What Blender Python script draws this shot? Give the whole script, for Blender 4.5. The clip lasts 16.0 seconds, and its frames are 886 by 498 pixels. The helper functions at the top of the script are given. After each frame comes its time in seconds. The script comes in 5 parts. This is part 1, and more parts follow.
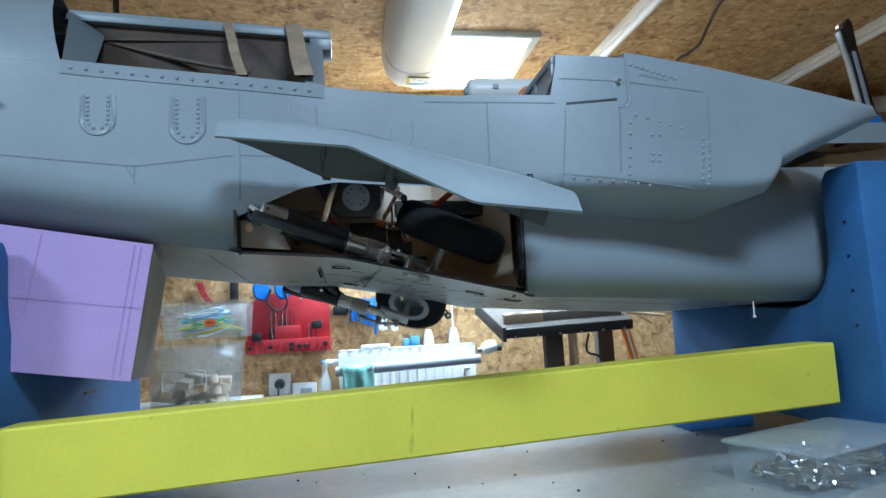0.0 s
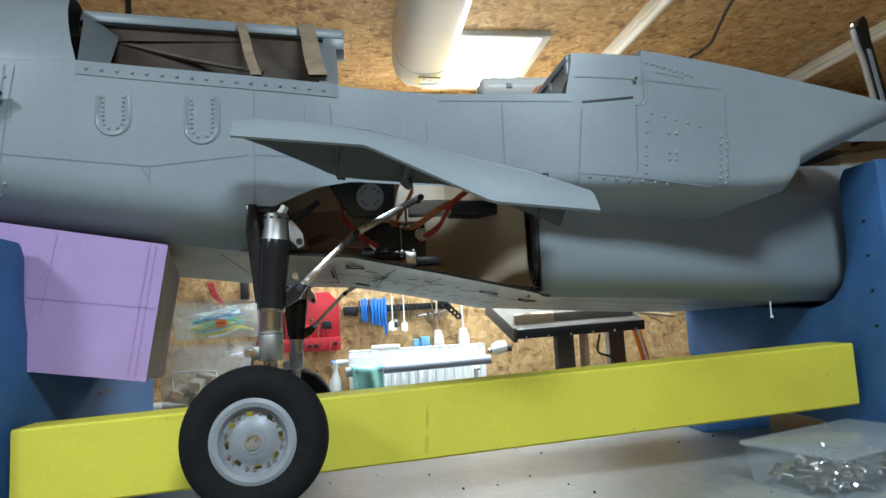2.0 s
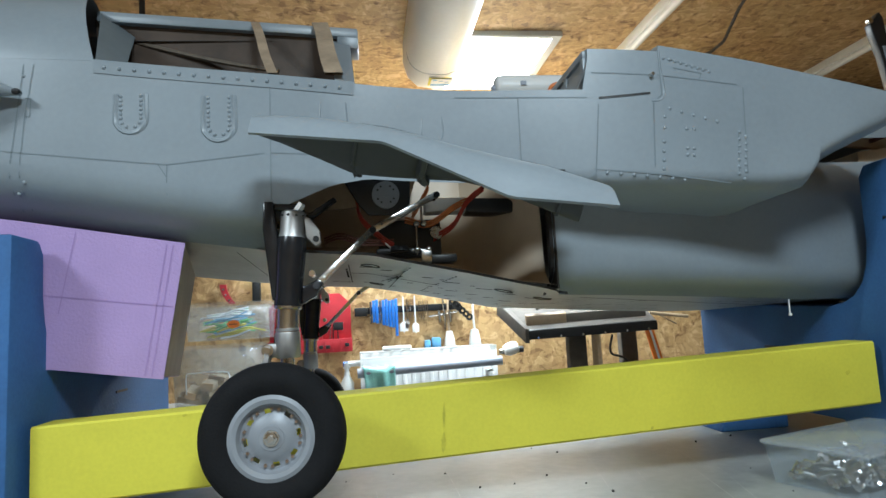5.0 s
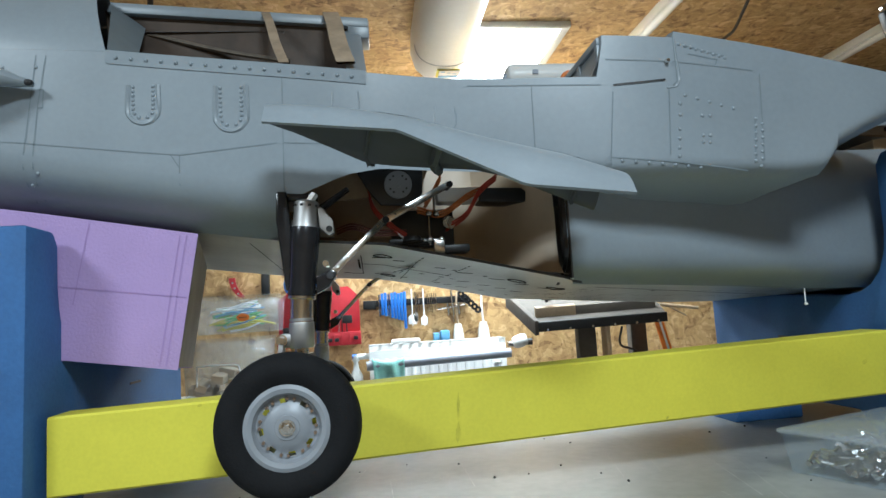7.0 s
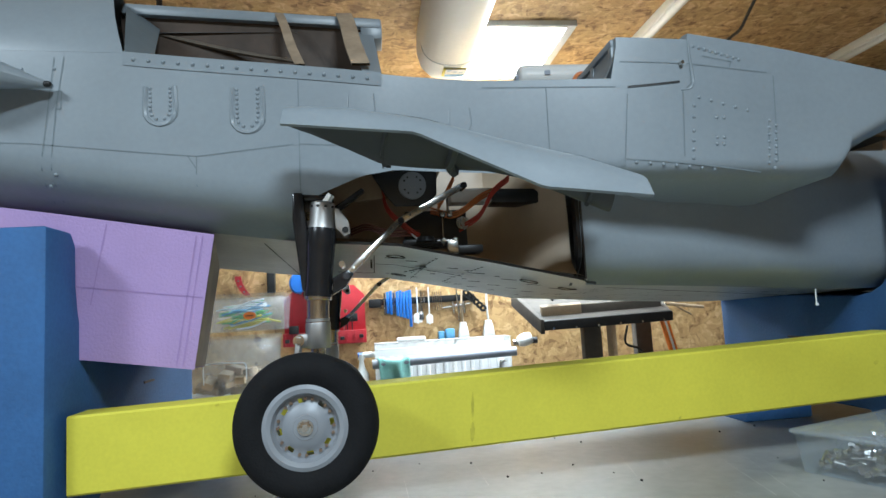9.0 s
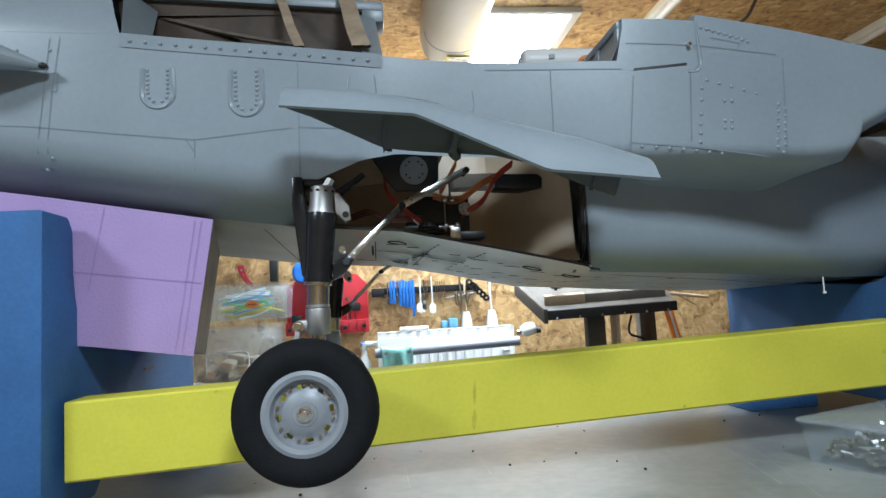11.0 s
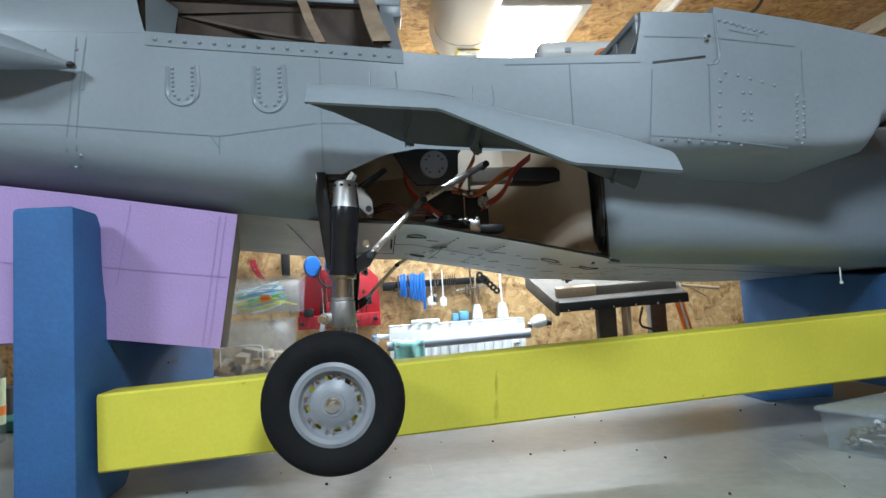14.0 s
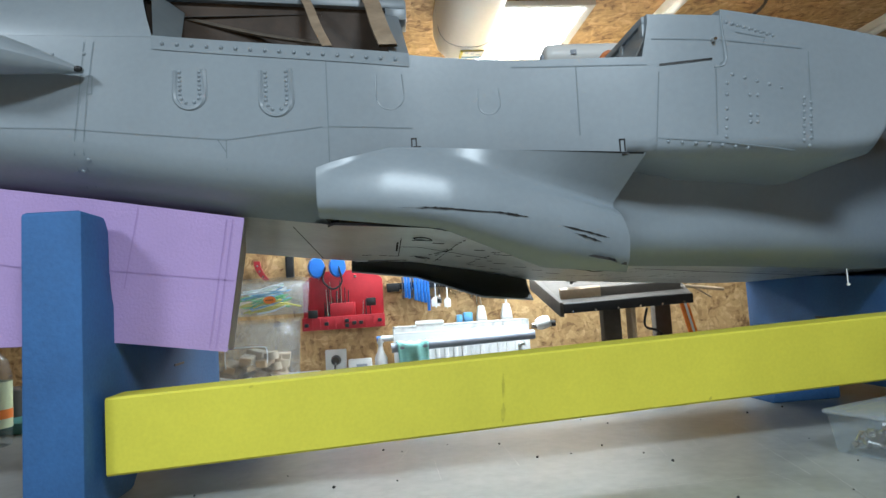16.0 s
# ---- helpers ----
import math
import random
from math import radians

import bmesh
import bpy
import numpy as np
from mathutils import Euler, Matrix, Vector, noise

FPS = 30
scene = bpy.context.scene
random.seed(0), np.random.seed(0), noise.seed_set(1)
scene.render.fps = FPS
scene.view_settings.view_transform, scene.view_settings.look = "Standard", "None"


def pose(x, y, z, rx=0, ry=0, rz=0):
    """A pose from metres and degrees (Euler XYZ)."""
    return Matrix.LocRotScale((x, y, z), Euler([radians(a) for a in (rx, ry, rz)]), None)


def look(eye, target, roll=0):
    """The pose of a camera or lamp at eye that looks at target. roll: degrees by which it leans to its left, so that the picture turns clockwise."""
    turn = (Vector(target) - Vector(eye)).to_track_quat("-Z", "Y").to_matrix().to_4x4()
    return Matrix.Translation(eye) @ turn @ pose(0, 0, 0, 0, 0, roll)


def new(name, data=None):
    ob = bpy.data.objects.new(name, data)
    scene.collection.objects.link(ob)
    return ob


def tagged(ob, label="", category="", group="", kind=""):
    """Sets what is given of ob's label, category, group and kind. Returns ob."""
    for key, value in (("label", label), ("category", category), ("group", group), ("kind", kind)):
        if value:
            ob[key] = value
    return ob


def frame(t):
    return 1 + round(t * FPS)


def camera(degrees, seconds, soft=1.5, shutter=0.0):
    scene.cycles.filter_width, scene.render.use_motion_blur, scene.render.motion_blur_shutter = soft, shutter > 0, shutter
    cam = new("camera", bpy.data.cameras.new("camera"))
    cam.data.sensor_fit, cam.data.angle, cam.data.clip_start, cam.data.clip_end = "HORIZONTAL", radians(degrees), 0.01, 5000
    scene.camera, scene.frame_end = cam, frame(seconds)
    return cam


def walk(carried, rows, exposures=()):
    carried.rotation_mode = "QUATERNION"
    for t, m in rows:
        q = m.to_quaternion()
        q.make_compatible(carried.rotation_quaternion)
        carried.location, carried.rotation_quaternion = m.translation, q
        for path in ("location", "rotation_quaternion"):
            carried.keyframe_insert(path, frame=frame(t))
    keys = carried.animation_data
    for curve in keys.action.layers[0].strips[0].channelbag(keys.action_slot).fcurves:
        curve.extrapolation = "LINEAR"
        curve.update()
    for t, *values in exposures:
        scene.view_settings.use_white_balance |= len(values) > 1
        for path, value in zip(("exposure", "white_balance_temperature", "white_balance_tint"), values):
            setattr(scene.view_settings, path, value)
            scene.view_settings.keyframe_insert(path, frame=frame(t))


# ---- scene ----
cam = camera(70.0, 16.0, 1.5, 0.35)
PATH = [
    (0, (0.306, -1.236, 0.266), (0.611, 0.73, 0.475), -3.1),
    (0.5, (0.309, -1.232, 0.263), (0.608, 0.734, 0.475), -3.2),
    (1, (0.308, -1.228, 0.262), (0.602, 0.739, 0.472), -3.3),
    (1.5, (0.303, -1.229, 0.264), (0.589, 0.74, 0.474), -3.3),
    (2, (0.299, -1.231, 0.266), (0.579, 0.738, 0.478), -3.1),
    (2.5, (0.296, -1.233, 0.267), (0.567, 0.737, 0.484), -3.1),
    (3, (0.296, -1.231, 0.267), (0.562, 0.739, 0.488), -3.1),
    (3.5, (0.294, -1.231, 0.266), (0.553, 0.74, 0.488), -3.1),
    (4, (0.293, -1.228, 0.263), (0.552, 0.743, 0.486), -3.2),
    (6.5, (0.285, -1.226, 0.259), (0.521, 0.749, 0.468), -3.3),
    (7, (0.283, -1.222, 0.257), (0.515, 0.754, 0.46), -3.4),
    (7.5, (0.282, -1.224, 0.258), (0.51, 0.753, 0.458), -3.3),
    (8, (0.279, -1.225, 0.26), (0.507, 0.752, 0.458), -3.3),
    (8.5, (0.263, -1.229, 0.264), (0.494, 0.748, 0.457), -2.9),
    (9, (0.268, -1.225, 0.261), (0.495, 0.753, 0.457), -3.3),
    (11.5, (0.271, -1.214, 0.256), (0.481, 0.768, 0.418), -3.2),
    (12, (0.261, -1.221, 0.258), (0.467, 0.762, 0.418), -3.4),
    (12.5, (0.258, -1.218, 0.255), (0.461, 0.765, 0.414), -3.4),
    (13, (0.258, -1.217, 0.253), (0.458, 0.767, 0.409), -3.5),
    (13.5, (0.255, -1.219, 0.254), (0.453, 0.766, 0.405), -3.5),
    (14, (0.253, -1.222, 0.256), (0.447, 0.763, 0.404), -3.5),
    (14.5, (0.25, -1.222, 0.258), (0.441, 0.764, 0.406), -3.5),
    (15, (0.251, -1.219, 0.255), (0.438, 0.766, 0.405), -3.5),
    (15.5, (0.247, -1.221, 0.257), (0.435, 0.764, 0.406), -3.4),
    (16, (0.249, -1.222, 0.259), (0.434, 0.763, 0.409), -3.6),
]
walk(cam, [(t, look(eye, target, roll)) for t, eye, target, roll in PATH],
     [(0, 0.30, 4960, 3), (1.1, 0.30, 4960, 3), (1.7, 0.30, 5740, 4), (4, 0.30, 5780, 4), (9, 0.30, 5700, 5), (12.5, 0.30, 5660, 7), (16, 0.27, 5760, 6)])


# ---- light ----
world = bpy.data.worlds.new("world")
scene.world = world
world.use_nodes = True
world.node_tree.nodes["Background"].inputs[0].default_value = (0.9, 0.95, 1.0, 1)
world.node_tree.nodes["Background"].inputs[1].default_value = 0.05

TABLE = 0.06        # table top
FLOOR = -0.78
CEIL = 1.20
WALL = 1.30         # inner face of the back wall


def area_lamp(name, x, y, z, sx, sy, watts, color=(0.89, 0.96, 0.975), rot=(0, 0, 0)):
    data = bpy.data.lights.new(name, "AREA")
    data.shape, data.size, data.size_y, data.energy, data.color = "RECTANGLE", sx, sy, watts, color
    ob = new(name, data)
    ob.matrix_world = pose(x, y, z, *rot)
    return ob


area_lamp("panel_light", 0.79, 0.975, CEIL - 0.03, 0.32, 0.44, 27)
area_lamp("panel_light", -0.82, -1.47, CEIL - 0.03, 0.32, 0.32, 15)
area_lamp("panel_light", 0.50, -1.65, CEIL - 0.03, 0.32, 0.32, 20)
area_lamp("tube_light", 1.25, 0.2, CEIL - 0.06, 0.05, 1.2, 3)
# weak fill added low at the back wall, its source unseen
area_lamp("strip_light", 0.50, 1.20, 0.655, 1.3, 0.05, 4, rot=(-22, 0, 0))


# ---- materials ----
def material(name, color, rough=0.5, metal=0.0, vary=0.12, scale=8.0, bump=0.02, bump_scale=60.0, detail=4, **more):
    """A principled surface whose colour varies at two scales, with fine relief."""
    m = bpy.data.materials.new(name)
    m.use_nodes = True
    nt = m.node_tree
    n, l = nt.nodes, nt.links
    p = n["Principled BSDF"]
    p.inputs["Metallic"].default_value = metal
    co = n.new("ShaderNodeTexCoord")
    a = n.new("ShaderNodeTexNoise")
    a.inputs["Scale"].default_value, a.inputs["Detail"].default_value = scale, detail
    b = n.new("ShaderNodeTexNoise")
    b.inputs["Scale"].default_value, b.inputs["Detail"].default_value = bump_scale, 3
    l.new(co.outputs["Object"], a.inputs["Vector"])
    l.new(co.outputs["Object"], b.inputs["Vector"])
    add = n.new("ShaderNodeMath")
    add.operation = "MULTIPLY_ADD"
    l.new(b.outputs["Fac"], add.inputs[0])
    add.inputs[1].default_value = 0.4
    l.new(a.outputs["Fac"], add.inputs[2])
    ramp = n.new("ShaderNodeValToRGB")
    e = ramp.color_ramp.elements
    e[0].position, e[1].position = 0.45, 0.95
    e[0].color = (*[c * (1 - vary) for c in color], 1)
    e[1].color = (*[min(1, c * (1 + vary)) for c in color], 1)
    l.new(add.outputs[0], ramp.inputs[0])
    l.new(ramp.outputs[0], p.inputs["Base Color"])
    r = n.new("ShaderNodeMapRange")
    r.inputs["To Min"].default_value, r.inputs["To Max"].default_value = max(0.02, rough - 0.08), min(1, rough + 0.08)
    l.new(a.outputs["Fac"], r.inputs["Value"])
    l.new(r.outputs[0], p.inputs["Roughness"])
    if bump:
        bp = n.new("ShaderNodeBump")
        bp.inputs["Strength"].default_value, bp.inputs["Distance"].default_value = min(1, bump * 10), 0.001
        l.new(b.outputs["Fac"], bp.inputs["Height"])
        l.new(bp.outputs[0], p.inputs["Normal"])
    for key, value in more.items():
        p.inputs[key.replace("_", " ").title().replace("Ior", "IOR")].default_value = value
    return m


def osb_material(name):
    """Pressed wood strands: stretched cells in several directions, light and dark chips."""
    m = bpy.data.materials.new(name)
    m.use_nodes = True
    n, l = m.node_tree.nodes, m.node_tree.links
    p = n["Principled BSDF"]
    co = n.new("ShaderNodeTexCoord")
    warp = n.new("ShaderNodeTexNoise")
    warp.inputs["Scale"].default_value, warp.inputs["Detail"].default_value = 14, 3
    l.new(co.outputs["Object"], warp.inputs["Vector"])
    mixv = n.new("ShaderNodeVectorMath")
    mixv.operation = "MULTIPLY_ADD"
    l.new(warp.outputs["Color"], mixv.inputs[0])
    mixv.inputs[1].default_value = (0.09, 0.09, 0.09)
    l.new(co.outputs["Object"], mixv.inputs[2])
    layers = []
    for turn, sc in ((20, (60, 60, 16)), (100, (18, 55, 55)), (60, (55, 16, 55))):
        mp = n.new("ShaderNodeMapping")
        mp.inputs["Rotation"].default_value = (radians(turn), radians(turn * 1.3), radians(turn * 0.7))
        mp.inputs["Scale"].default_value = sc
        l.new(mixv.outputs[0], mp.inputs["Vector"])
        v = n.new("ShaderNodeTexVoronoi")
        v.inputs["Scale"].default_value = 1.0
        l.new(mp.outputs[0], v.inputs["Vector"])
        sep = n.new("ShaderNodeSeparateColor")
        l.new(v.outputs["Color"], sep.inputs[0])
        layers.append(sep.outputs[0])
    s1 = n.new("ShaderNodeMath")
    s1.operation = "ADD"
    l.new(layers[0], s1.inputs[0])
    l.new(layers[1], s1.inputs[1])
    s2 = n.new("ShaderNodeMath")
    s2.operation = "ADD"
    l.new(s1.outputs[0], s2.inputs[0])
    l.new(layers[2], s2.inputs[1])
    s3 = n.new("ShaderNodeMath")
    s3.operation = "DIVIDE"
    l.new(s2.outputs[0], s3.inputs[0])
    s3.inputs[1].default_value = 3.0
    ramp = n.new("ShaderNodeValToRGB")
    e = ramp.color_ramp.elements
    e[0].position, e[0].color = 0.12, (0.22, 0.115, 0.042, 1)
    e[1].position, e[1].color = 0.85, (0.70, 0.50, 0.26, 1)
    mid = ramp.color_ramp.elements.new(0.36)
    mid.color = (0.46, 0.285, 0.12, 1)
    mid2 = ramp.color_ramp.elements.new(0.62)
    mid2.color = (0.57, 0.37, 0.16, 1)
    l.new(s3.outputs[0], ramp.inputs[0])
    l.new(ramp.outputs[0], p.inputs["Base Color"])
    p.inputs["Roughness"].default_value = 0.55
    bp = n.new("ShaderNodeBump")
    bp.inputs["Strength"].default_value, bp.inputs["Distance"].default_value = 0.5, 0.002
    l.new(s3.outputs[0], bp.inputs["Height"])
    l.new(bp.outputs[0], p.inputs["Normal"])
    return m


def glow_material(name, color, strength):
    m = bpy.data.materials.new(name)
    m.use_nodes = True
    p = m.node_tree.nodes["Principled BSDF"]
    p.inputs["Base Color"].default_value = (*color, 1)
    p.inputs["Emission Color"].default_value = (*color, 1)
    p.inputs["Emission Strength"].default_value = strength
    return m


def clear_material(name, color, rough, alpha):
    """Thin clear plastic: partly see-through, glossy."""
    m = material(name, color, rough, vary=0.05, bump=0.01)
    n, l = m.node_tree.nodes, m.node_tree.links
    t = n.new("ShaderNodeBsdfTransparent")
    t.inputs[0].default_value = (0.96, 0.98, 1, 1)
    mix = n.new("ShaderNodeMixShader")
    mix.inputs[0].default_value = alpha
    l.new(t.outputs[0], mix.inputs[1])
    l.new(n["Principled BSDF"].outputs[0], mix.inputs[2])
    l.new(mix.outputs[0], n["Material Output"].inputs["Surface"])
    return m


OSB = osb_material("osb")
GREY = material("grey_paint", (0.24, 0.275, 0.305), 0.33, 0, 0.09, 6, 0.007, 160)
GROOVE = material("dark_groove", (0.03, 0.03, 0.028), 1.0, 0, 0.2, 30, 0, specular_ior_level=0.0)
SCRATCH = material("pale_scratch", (0.46, 0.46, 0.44), 0.6, 0, 0.2, 30, 0)
GREY_LINE = material("panel_groove", (0.175, 0.21, 0.235), 0.6, 0, 0.1, 20, 0)
BELLY = material("belly_paint", (0.36, 0.37, 0.34), 0.36, 0.45, 0.25, 11, 0.02, 90)
BLUE = material("blue_foam", (0.042, 0.125, 0.31), 0.75, 0, 0.2, 11, 0.06, 220)
YELLOW = material("yellow_foam", (0.68, 0.62, 0.055), 0.6, 0, 0.10, 7, 0.006, 260)
PURPLE = material("purple_foam", (0.42, 0.29, 0.55), 0.7, 0, 0.06, 12, 0.06, 300)
BEIGE = material("cut_foam", (0.42, 0.36, 0.31), 0.85, 0, 0.15, 20, 0.08, 200)
TABLETOP = material("worktable", (0.30, 0.305, 0.29), 0.36, 0, 0.28, 9, 0.03, 70)
BLACK = material("black_plastic", (0.014, 0.014, 0.015), 0.4, 0, 0.2, 30, 0.02)
RUBBER = material("rubber", (0.010, 0.010, 0.011), 0.85, 0, 0.25, 60, 0.05, 400)
RUBBER.node_tree.nodes["Principled BSDF"].inputs["Specular IOR Level"].default_value = 0.2
CARBON = material("carbon_leg", (0.018, 0.018, 0.02), 0.22, 0.1, 0.2, 40, 0.01)
STEEL = material("steel", (0.62, 0.60, 0.57), 0.25, 1.0, 0.08, 40, 0.01)
ALU = material("aluminium", (0.48, 0.47, 0.46), 0.5, 1.0, 0.1, 40, 0.02)
RIM = material("rim_paint", (0.27, 0.285, 0.31), 0.45, 0.1, 0.06, 30, 0.02)
WOOD = material("plywood", (0.33, 0.24, 0.15), 0.6, 0, 0.2, 12, 0.04, 120)
RIBWOOD = material("rib_wood", (0.30, 0.23, 0.16), 0.65, 0, 0.25, 40, 0.06, 150)
PALEWOOD = material("pale_wood", (0.56, 0.42, 0.27), 0.6, 0, 0.15, 20, 0.04, 120)
TAN = material("bay_lining", (0.54, 0.43, 0.31), 0.42, 0, 0.1, 10, 0.02)
WHITE = material("white_enamel", (0.78, 0.78, 0.76), 0.35, 0, 0.04, 6, 0.01)
RED = material("red_metal", (0.42, 0.02, 0.03), 0.4, 0, 0.12, 15, 0.02)
ORANGE = material("orange_plastic", (0.9, 0.24, 0.03), 0.45, 0, 0.1, 20, 0.01)
BLUEPLASTIC = material("blue_plastic", (0.03, 0.16, 0.55), 0.4, 0, 0.1, 20, 0.01)
CLEAR = clear_material("clear_plastic", (0.72, 0.76, 0.78), 0.12, 0.10)
MILKY = clear_material("milky_plastic", (0.70, 0.73, 0.73), 0.2, 0.10)
TURQ = material("turquoise_cloth", (0.36, 0.74, 0.68), 0.9, 0, 0.1, 60, 0.1, 300)
TUBEGREY = material("grey_pipe", (0.33, 0.36, 0.42), 0.4, 0, 0.05, 20, 0.01)
DARKWOOD = material("bench_laminate", (0.10, 0.085, 0.07), 0.8, 0, 0.25, 12, 0.02)
LID = clear_material("lid_plastic", (0.70, 0.74, 0.76), 0.15, 0.26)
LAMP = glow_material("lamp_diffuser", (1.0, 0.98, 0.95), 12.0)
# near black that stands for shade inside openings
DARK = material("interior_shade", (0.035, 0.03, 0.026), 0.7, 0, 0.3, 12, 0.03)
HATCHBROWN = material("stained_liner", (0.075, 0.052, 0.038), 0.55, 0, 0.4, 14, 0.05)
STAIN = material("foam_stain", (0.53, 0.48, 0.045), 0.75, 0, 0.3, 90, 0.01)
REDWIRE = material("red_wire", (0.45, 0.05, 0.03), 0.45, 0, 0.1, 30, 0)
ORANGEWIRE = material("orange_wire", (0.62, 0.20, 0.06), 0.45, 0, 0.1, 30, 0)
BROWNWIRE = material("brown_wire", (0.14, 0.045, 0.03), 0.45, 0, 0.1, 30, 0)
YELLOWTIE = material("yellow_nylon", (0.75, 0.62, 0.05), 0.4, 0, 0.1, 30, 0)
GREENTIE = material("green_nylon", (0.10, 0.42, 0.10), 0.4, 0, 0.1, 30, 0)
BLUETIE = material("blue_nylon", (0.15, 0.38, 0.62), 0.4, 0, 0.1, 30, 0)


# ---- mesh helpers ----
def link_mesh(name, bm, mat, smooth=0):
    me = bpy.data.meshes.new(name)
    bmesh.ops.recalc_face_normals(bm, faces=bm.faces)
    bm.to_mesh(me)
    bm.free()
    for m in (mat if isinstance(mat, (list, tuple)) else [mat]):
        me.materials.append(m)
    if smooth:
        me.shade_smooth()
        me.set_sharp_from_angle(angle=radians(smooth))
    return new(name, me)


def thing(name, bm, mat, label, category, group="", smooth=35, kind=""):
    return tagged(link_mesh(name, bm, mat, smooth), label, category, group, kind)


def holder(name, label, category, m=None, group=""):
    ob = new(name)
    ob.empty_display_size = 0.05
    if m is not None:
        ob.matrix_world = m
    return tagged(ob, label, category, group)


def part(name, bm, mat, parent, label="", smooth=35):
    ob = link_mesh(name, bm, mat, smooth)
    ob.parent = parent
    if label:
        tagged(ob, label)
    return ob


def box(bm, x0, x1, y0, y1, z0, z1, bevel=0.0, seg=2):
    b = bmesh.new()
    bmesh.ops.create_cube(b, size=1)
    for v in b.verts:
        v.co = Vector(((x0 + x1) / 2 + v.co.x * (x1 - x0), (y0 + y1) / 2 + v.co.y * (y1 - y0), (z0 + z1) / 2 + v.co.z * (z1 - z0)))
    if bevel:
        bmesh.ops.bevel(b, geom=b.edges[:], offset=bevel, segments=seg, affect="EDGES", profile=0.5)
    merge(bm, b)
    return bm


def merge(bm, b, m=None):
    if m is not None:
        b.transform(m)
    me = bpy.data.meshes.new("piece")
    b.to_mesh(me)
    b.free()
    bm.from_mesh(me)
    bpy.data.meshes.remove(me)
    return bm


def rod(bm, a, b, r0, r1=None, seg=14, caps=True):
    a, b = Vector(a), Vector(b)
    c = bmesh.new()
    bmesh.ops.create_cone(c, cap_ends=caps, segments=seg, radius1=r0, radius2=r0 if r1 is None else r1, depth=(b - a).length)
    m = Matrix.Translation((a + b) / 2) @ (b - a).to_track_quat("Z", "Y").to_matrix().to_4x4()
    return merge(bm, c, m)


def lathe(bm, profile, seg=40, m=None):
    """Turns a profile of (radius, height) round the z axis."""
    b = bmesh.new()
    rings = []
    for r, h in profile:
        rings.append([b.verts.new((r * math.cos(2 * math.pi * i / seg), r * math.sin(2 * math.pi * i / seg), h)) for i in range(seg)] if r > 1e-6 else [b.verts.new((0, 0, h))])
    for p, q in zip(rings, rings[1:]):
        for i in range(seg):
            j = (i + 1) % seg
            if len(p) == 1 and len(q) == 1:
                continue
            if len(p) == 1:
                b.faces.new((p[0], q[i], q[j]))
            elif len(q) == 1:
                b.faces.new((p[i], p[j], q[0]))
            else:
                b.faces.new((p[i], p[j], q[j], q[i]))
    return merge(bm, b, m)


def prism(bm, outline, axis, lo, hi, bevel=0.0):
    """Extrudes a flat outline along an axis. The outline's pairs are the two other axes in order."""
    b = bmesh.new()

    def at(p, d):
        return {"x": (d, p[0], p[1]), "y": (p[0], d, p[1]), "z": (p[0], p[1], d)}[axis]

    lower = [b.verts.new(at(p, lo)) for p in outline]
    upper = [b.verts.new(at(p, hi)) for p in outline]
    b.faces.new(lower)
    b.faces.new(upper)
    for i in range(len(outline)):
        j = (i + 1) % len(outline)
        b.faces.new((lower[i], lower[j], upper[j], upper[i]))
    bmesh.ops.recalc_face_normals(b, faces=b.faces)
    if bevel:
        sharp = [e for e in b.edges if e.calc_face_angle(0) > 0.6]
        bmesh.ops.bevel(b, geom=sharp, offset=bevel, segments=2, affect="EDGES", profile=0.5)
    return merge(bm, b)


def sheet(bm, rows):
    """A surface through rows of points, all of one length."""
    made = [[bm.verts.new(p) for p in row] for row in rows]
    for p, q in zip(made, made[1:]):
        for i in range(len(p) - 1):
            bm.faces.new((p[i], p[i + 1], q[i + 1], q[i]))
    return made


def cord(bm, points, r, seg=6, steps=6):
    """A bent wire through points."""
    pts = [Vector(p) for p in points]
    full = []
    ext = [pts[0] * 2 - pts[1]] + pts + [pts[-1] * 2 - pts[-2]]
    for i in range(1, len(ext) - 2):
        p0, p1, p2, p3 = ext[i - 1:i + 3]
        for k in range(steps):
            t = k / steps
            full.append(0.5 * ((2 * p1) + (p2 - p0) * t + (2 * p0 - 5 * p1 + 4 * p2 - p3) * t * t + (3 * p1 - p0 - 3 * p2 + p3) * t ** 3))
    full.append(pts[-1])
    rings = []
    up = Vector((0.3, 0.5, 0.81))
    for i, p in enumerate(full):
        d = (full[min(i + 1, len(full) - 1)] - full[max(i - 1, 0)]).normalized()
        s = d.cross(up).normalized()
        u = s.cross(d)
        rings.append([bm.verts.new(p + s * r * math.cos(2 * math.pi * k / seg) + u * r * math.sin(2 * math.pi * k / seg)) for k in range(seg)])
    for a, b in zip(rings, rings[1:]):
        for k in range(seg):
            bm.faces.new((a[k], a[(k + 1) % seg], b[(k + 1) % seg], b[k]))
    bm.faces.new(rings[0])
    bm.faces.new(rings[-1])
    return bm


def lerp_table(table, x):
    """Straight interpolation in rows of (x, value)."""
    if x <= table[0][0]:
        return table[0][1]
    for (a, va), (b, vb) in zip(table, table[1:]):
        if x <= b:
            return va + (vb - va) * (x - a) / (b - a)
    return table[-1][1]


def ease(a, b, x):
    t = max(0, min(1, (x - a) / (b - a)))
    return t * t * (3 - 2 * t)


# ---- the room ----
def slab(name, a, label, category):
    return thing(name, box(bmesh.new(), *a), OSB, label, category, kind="structure")


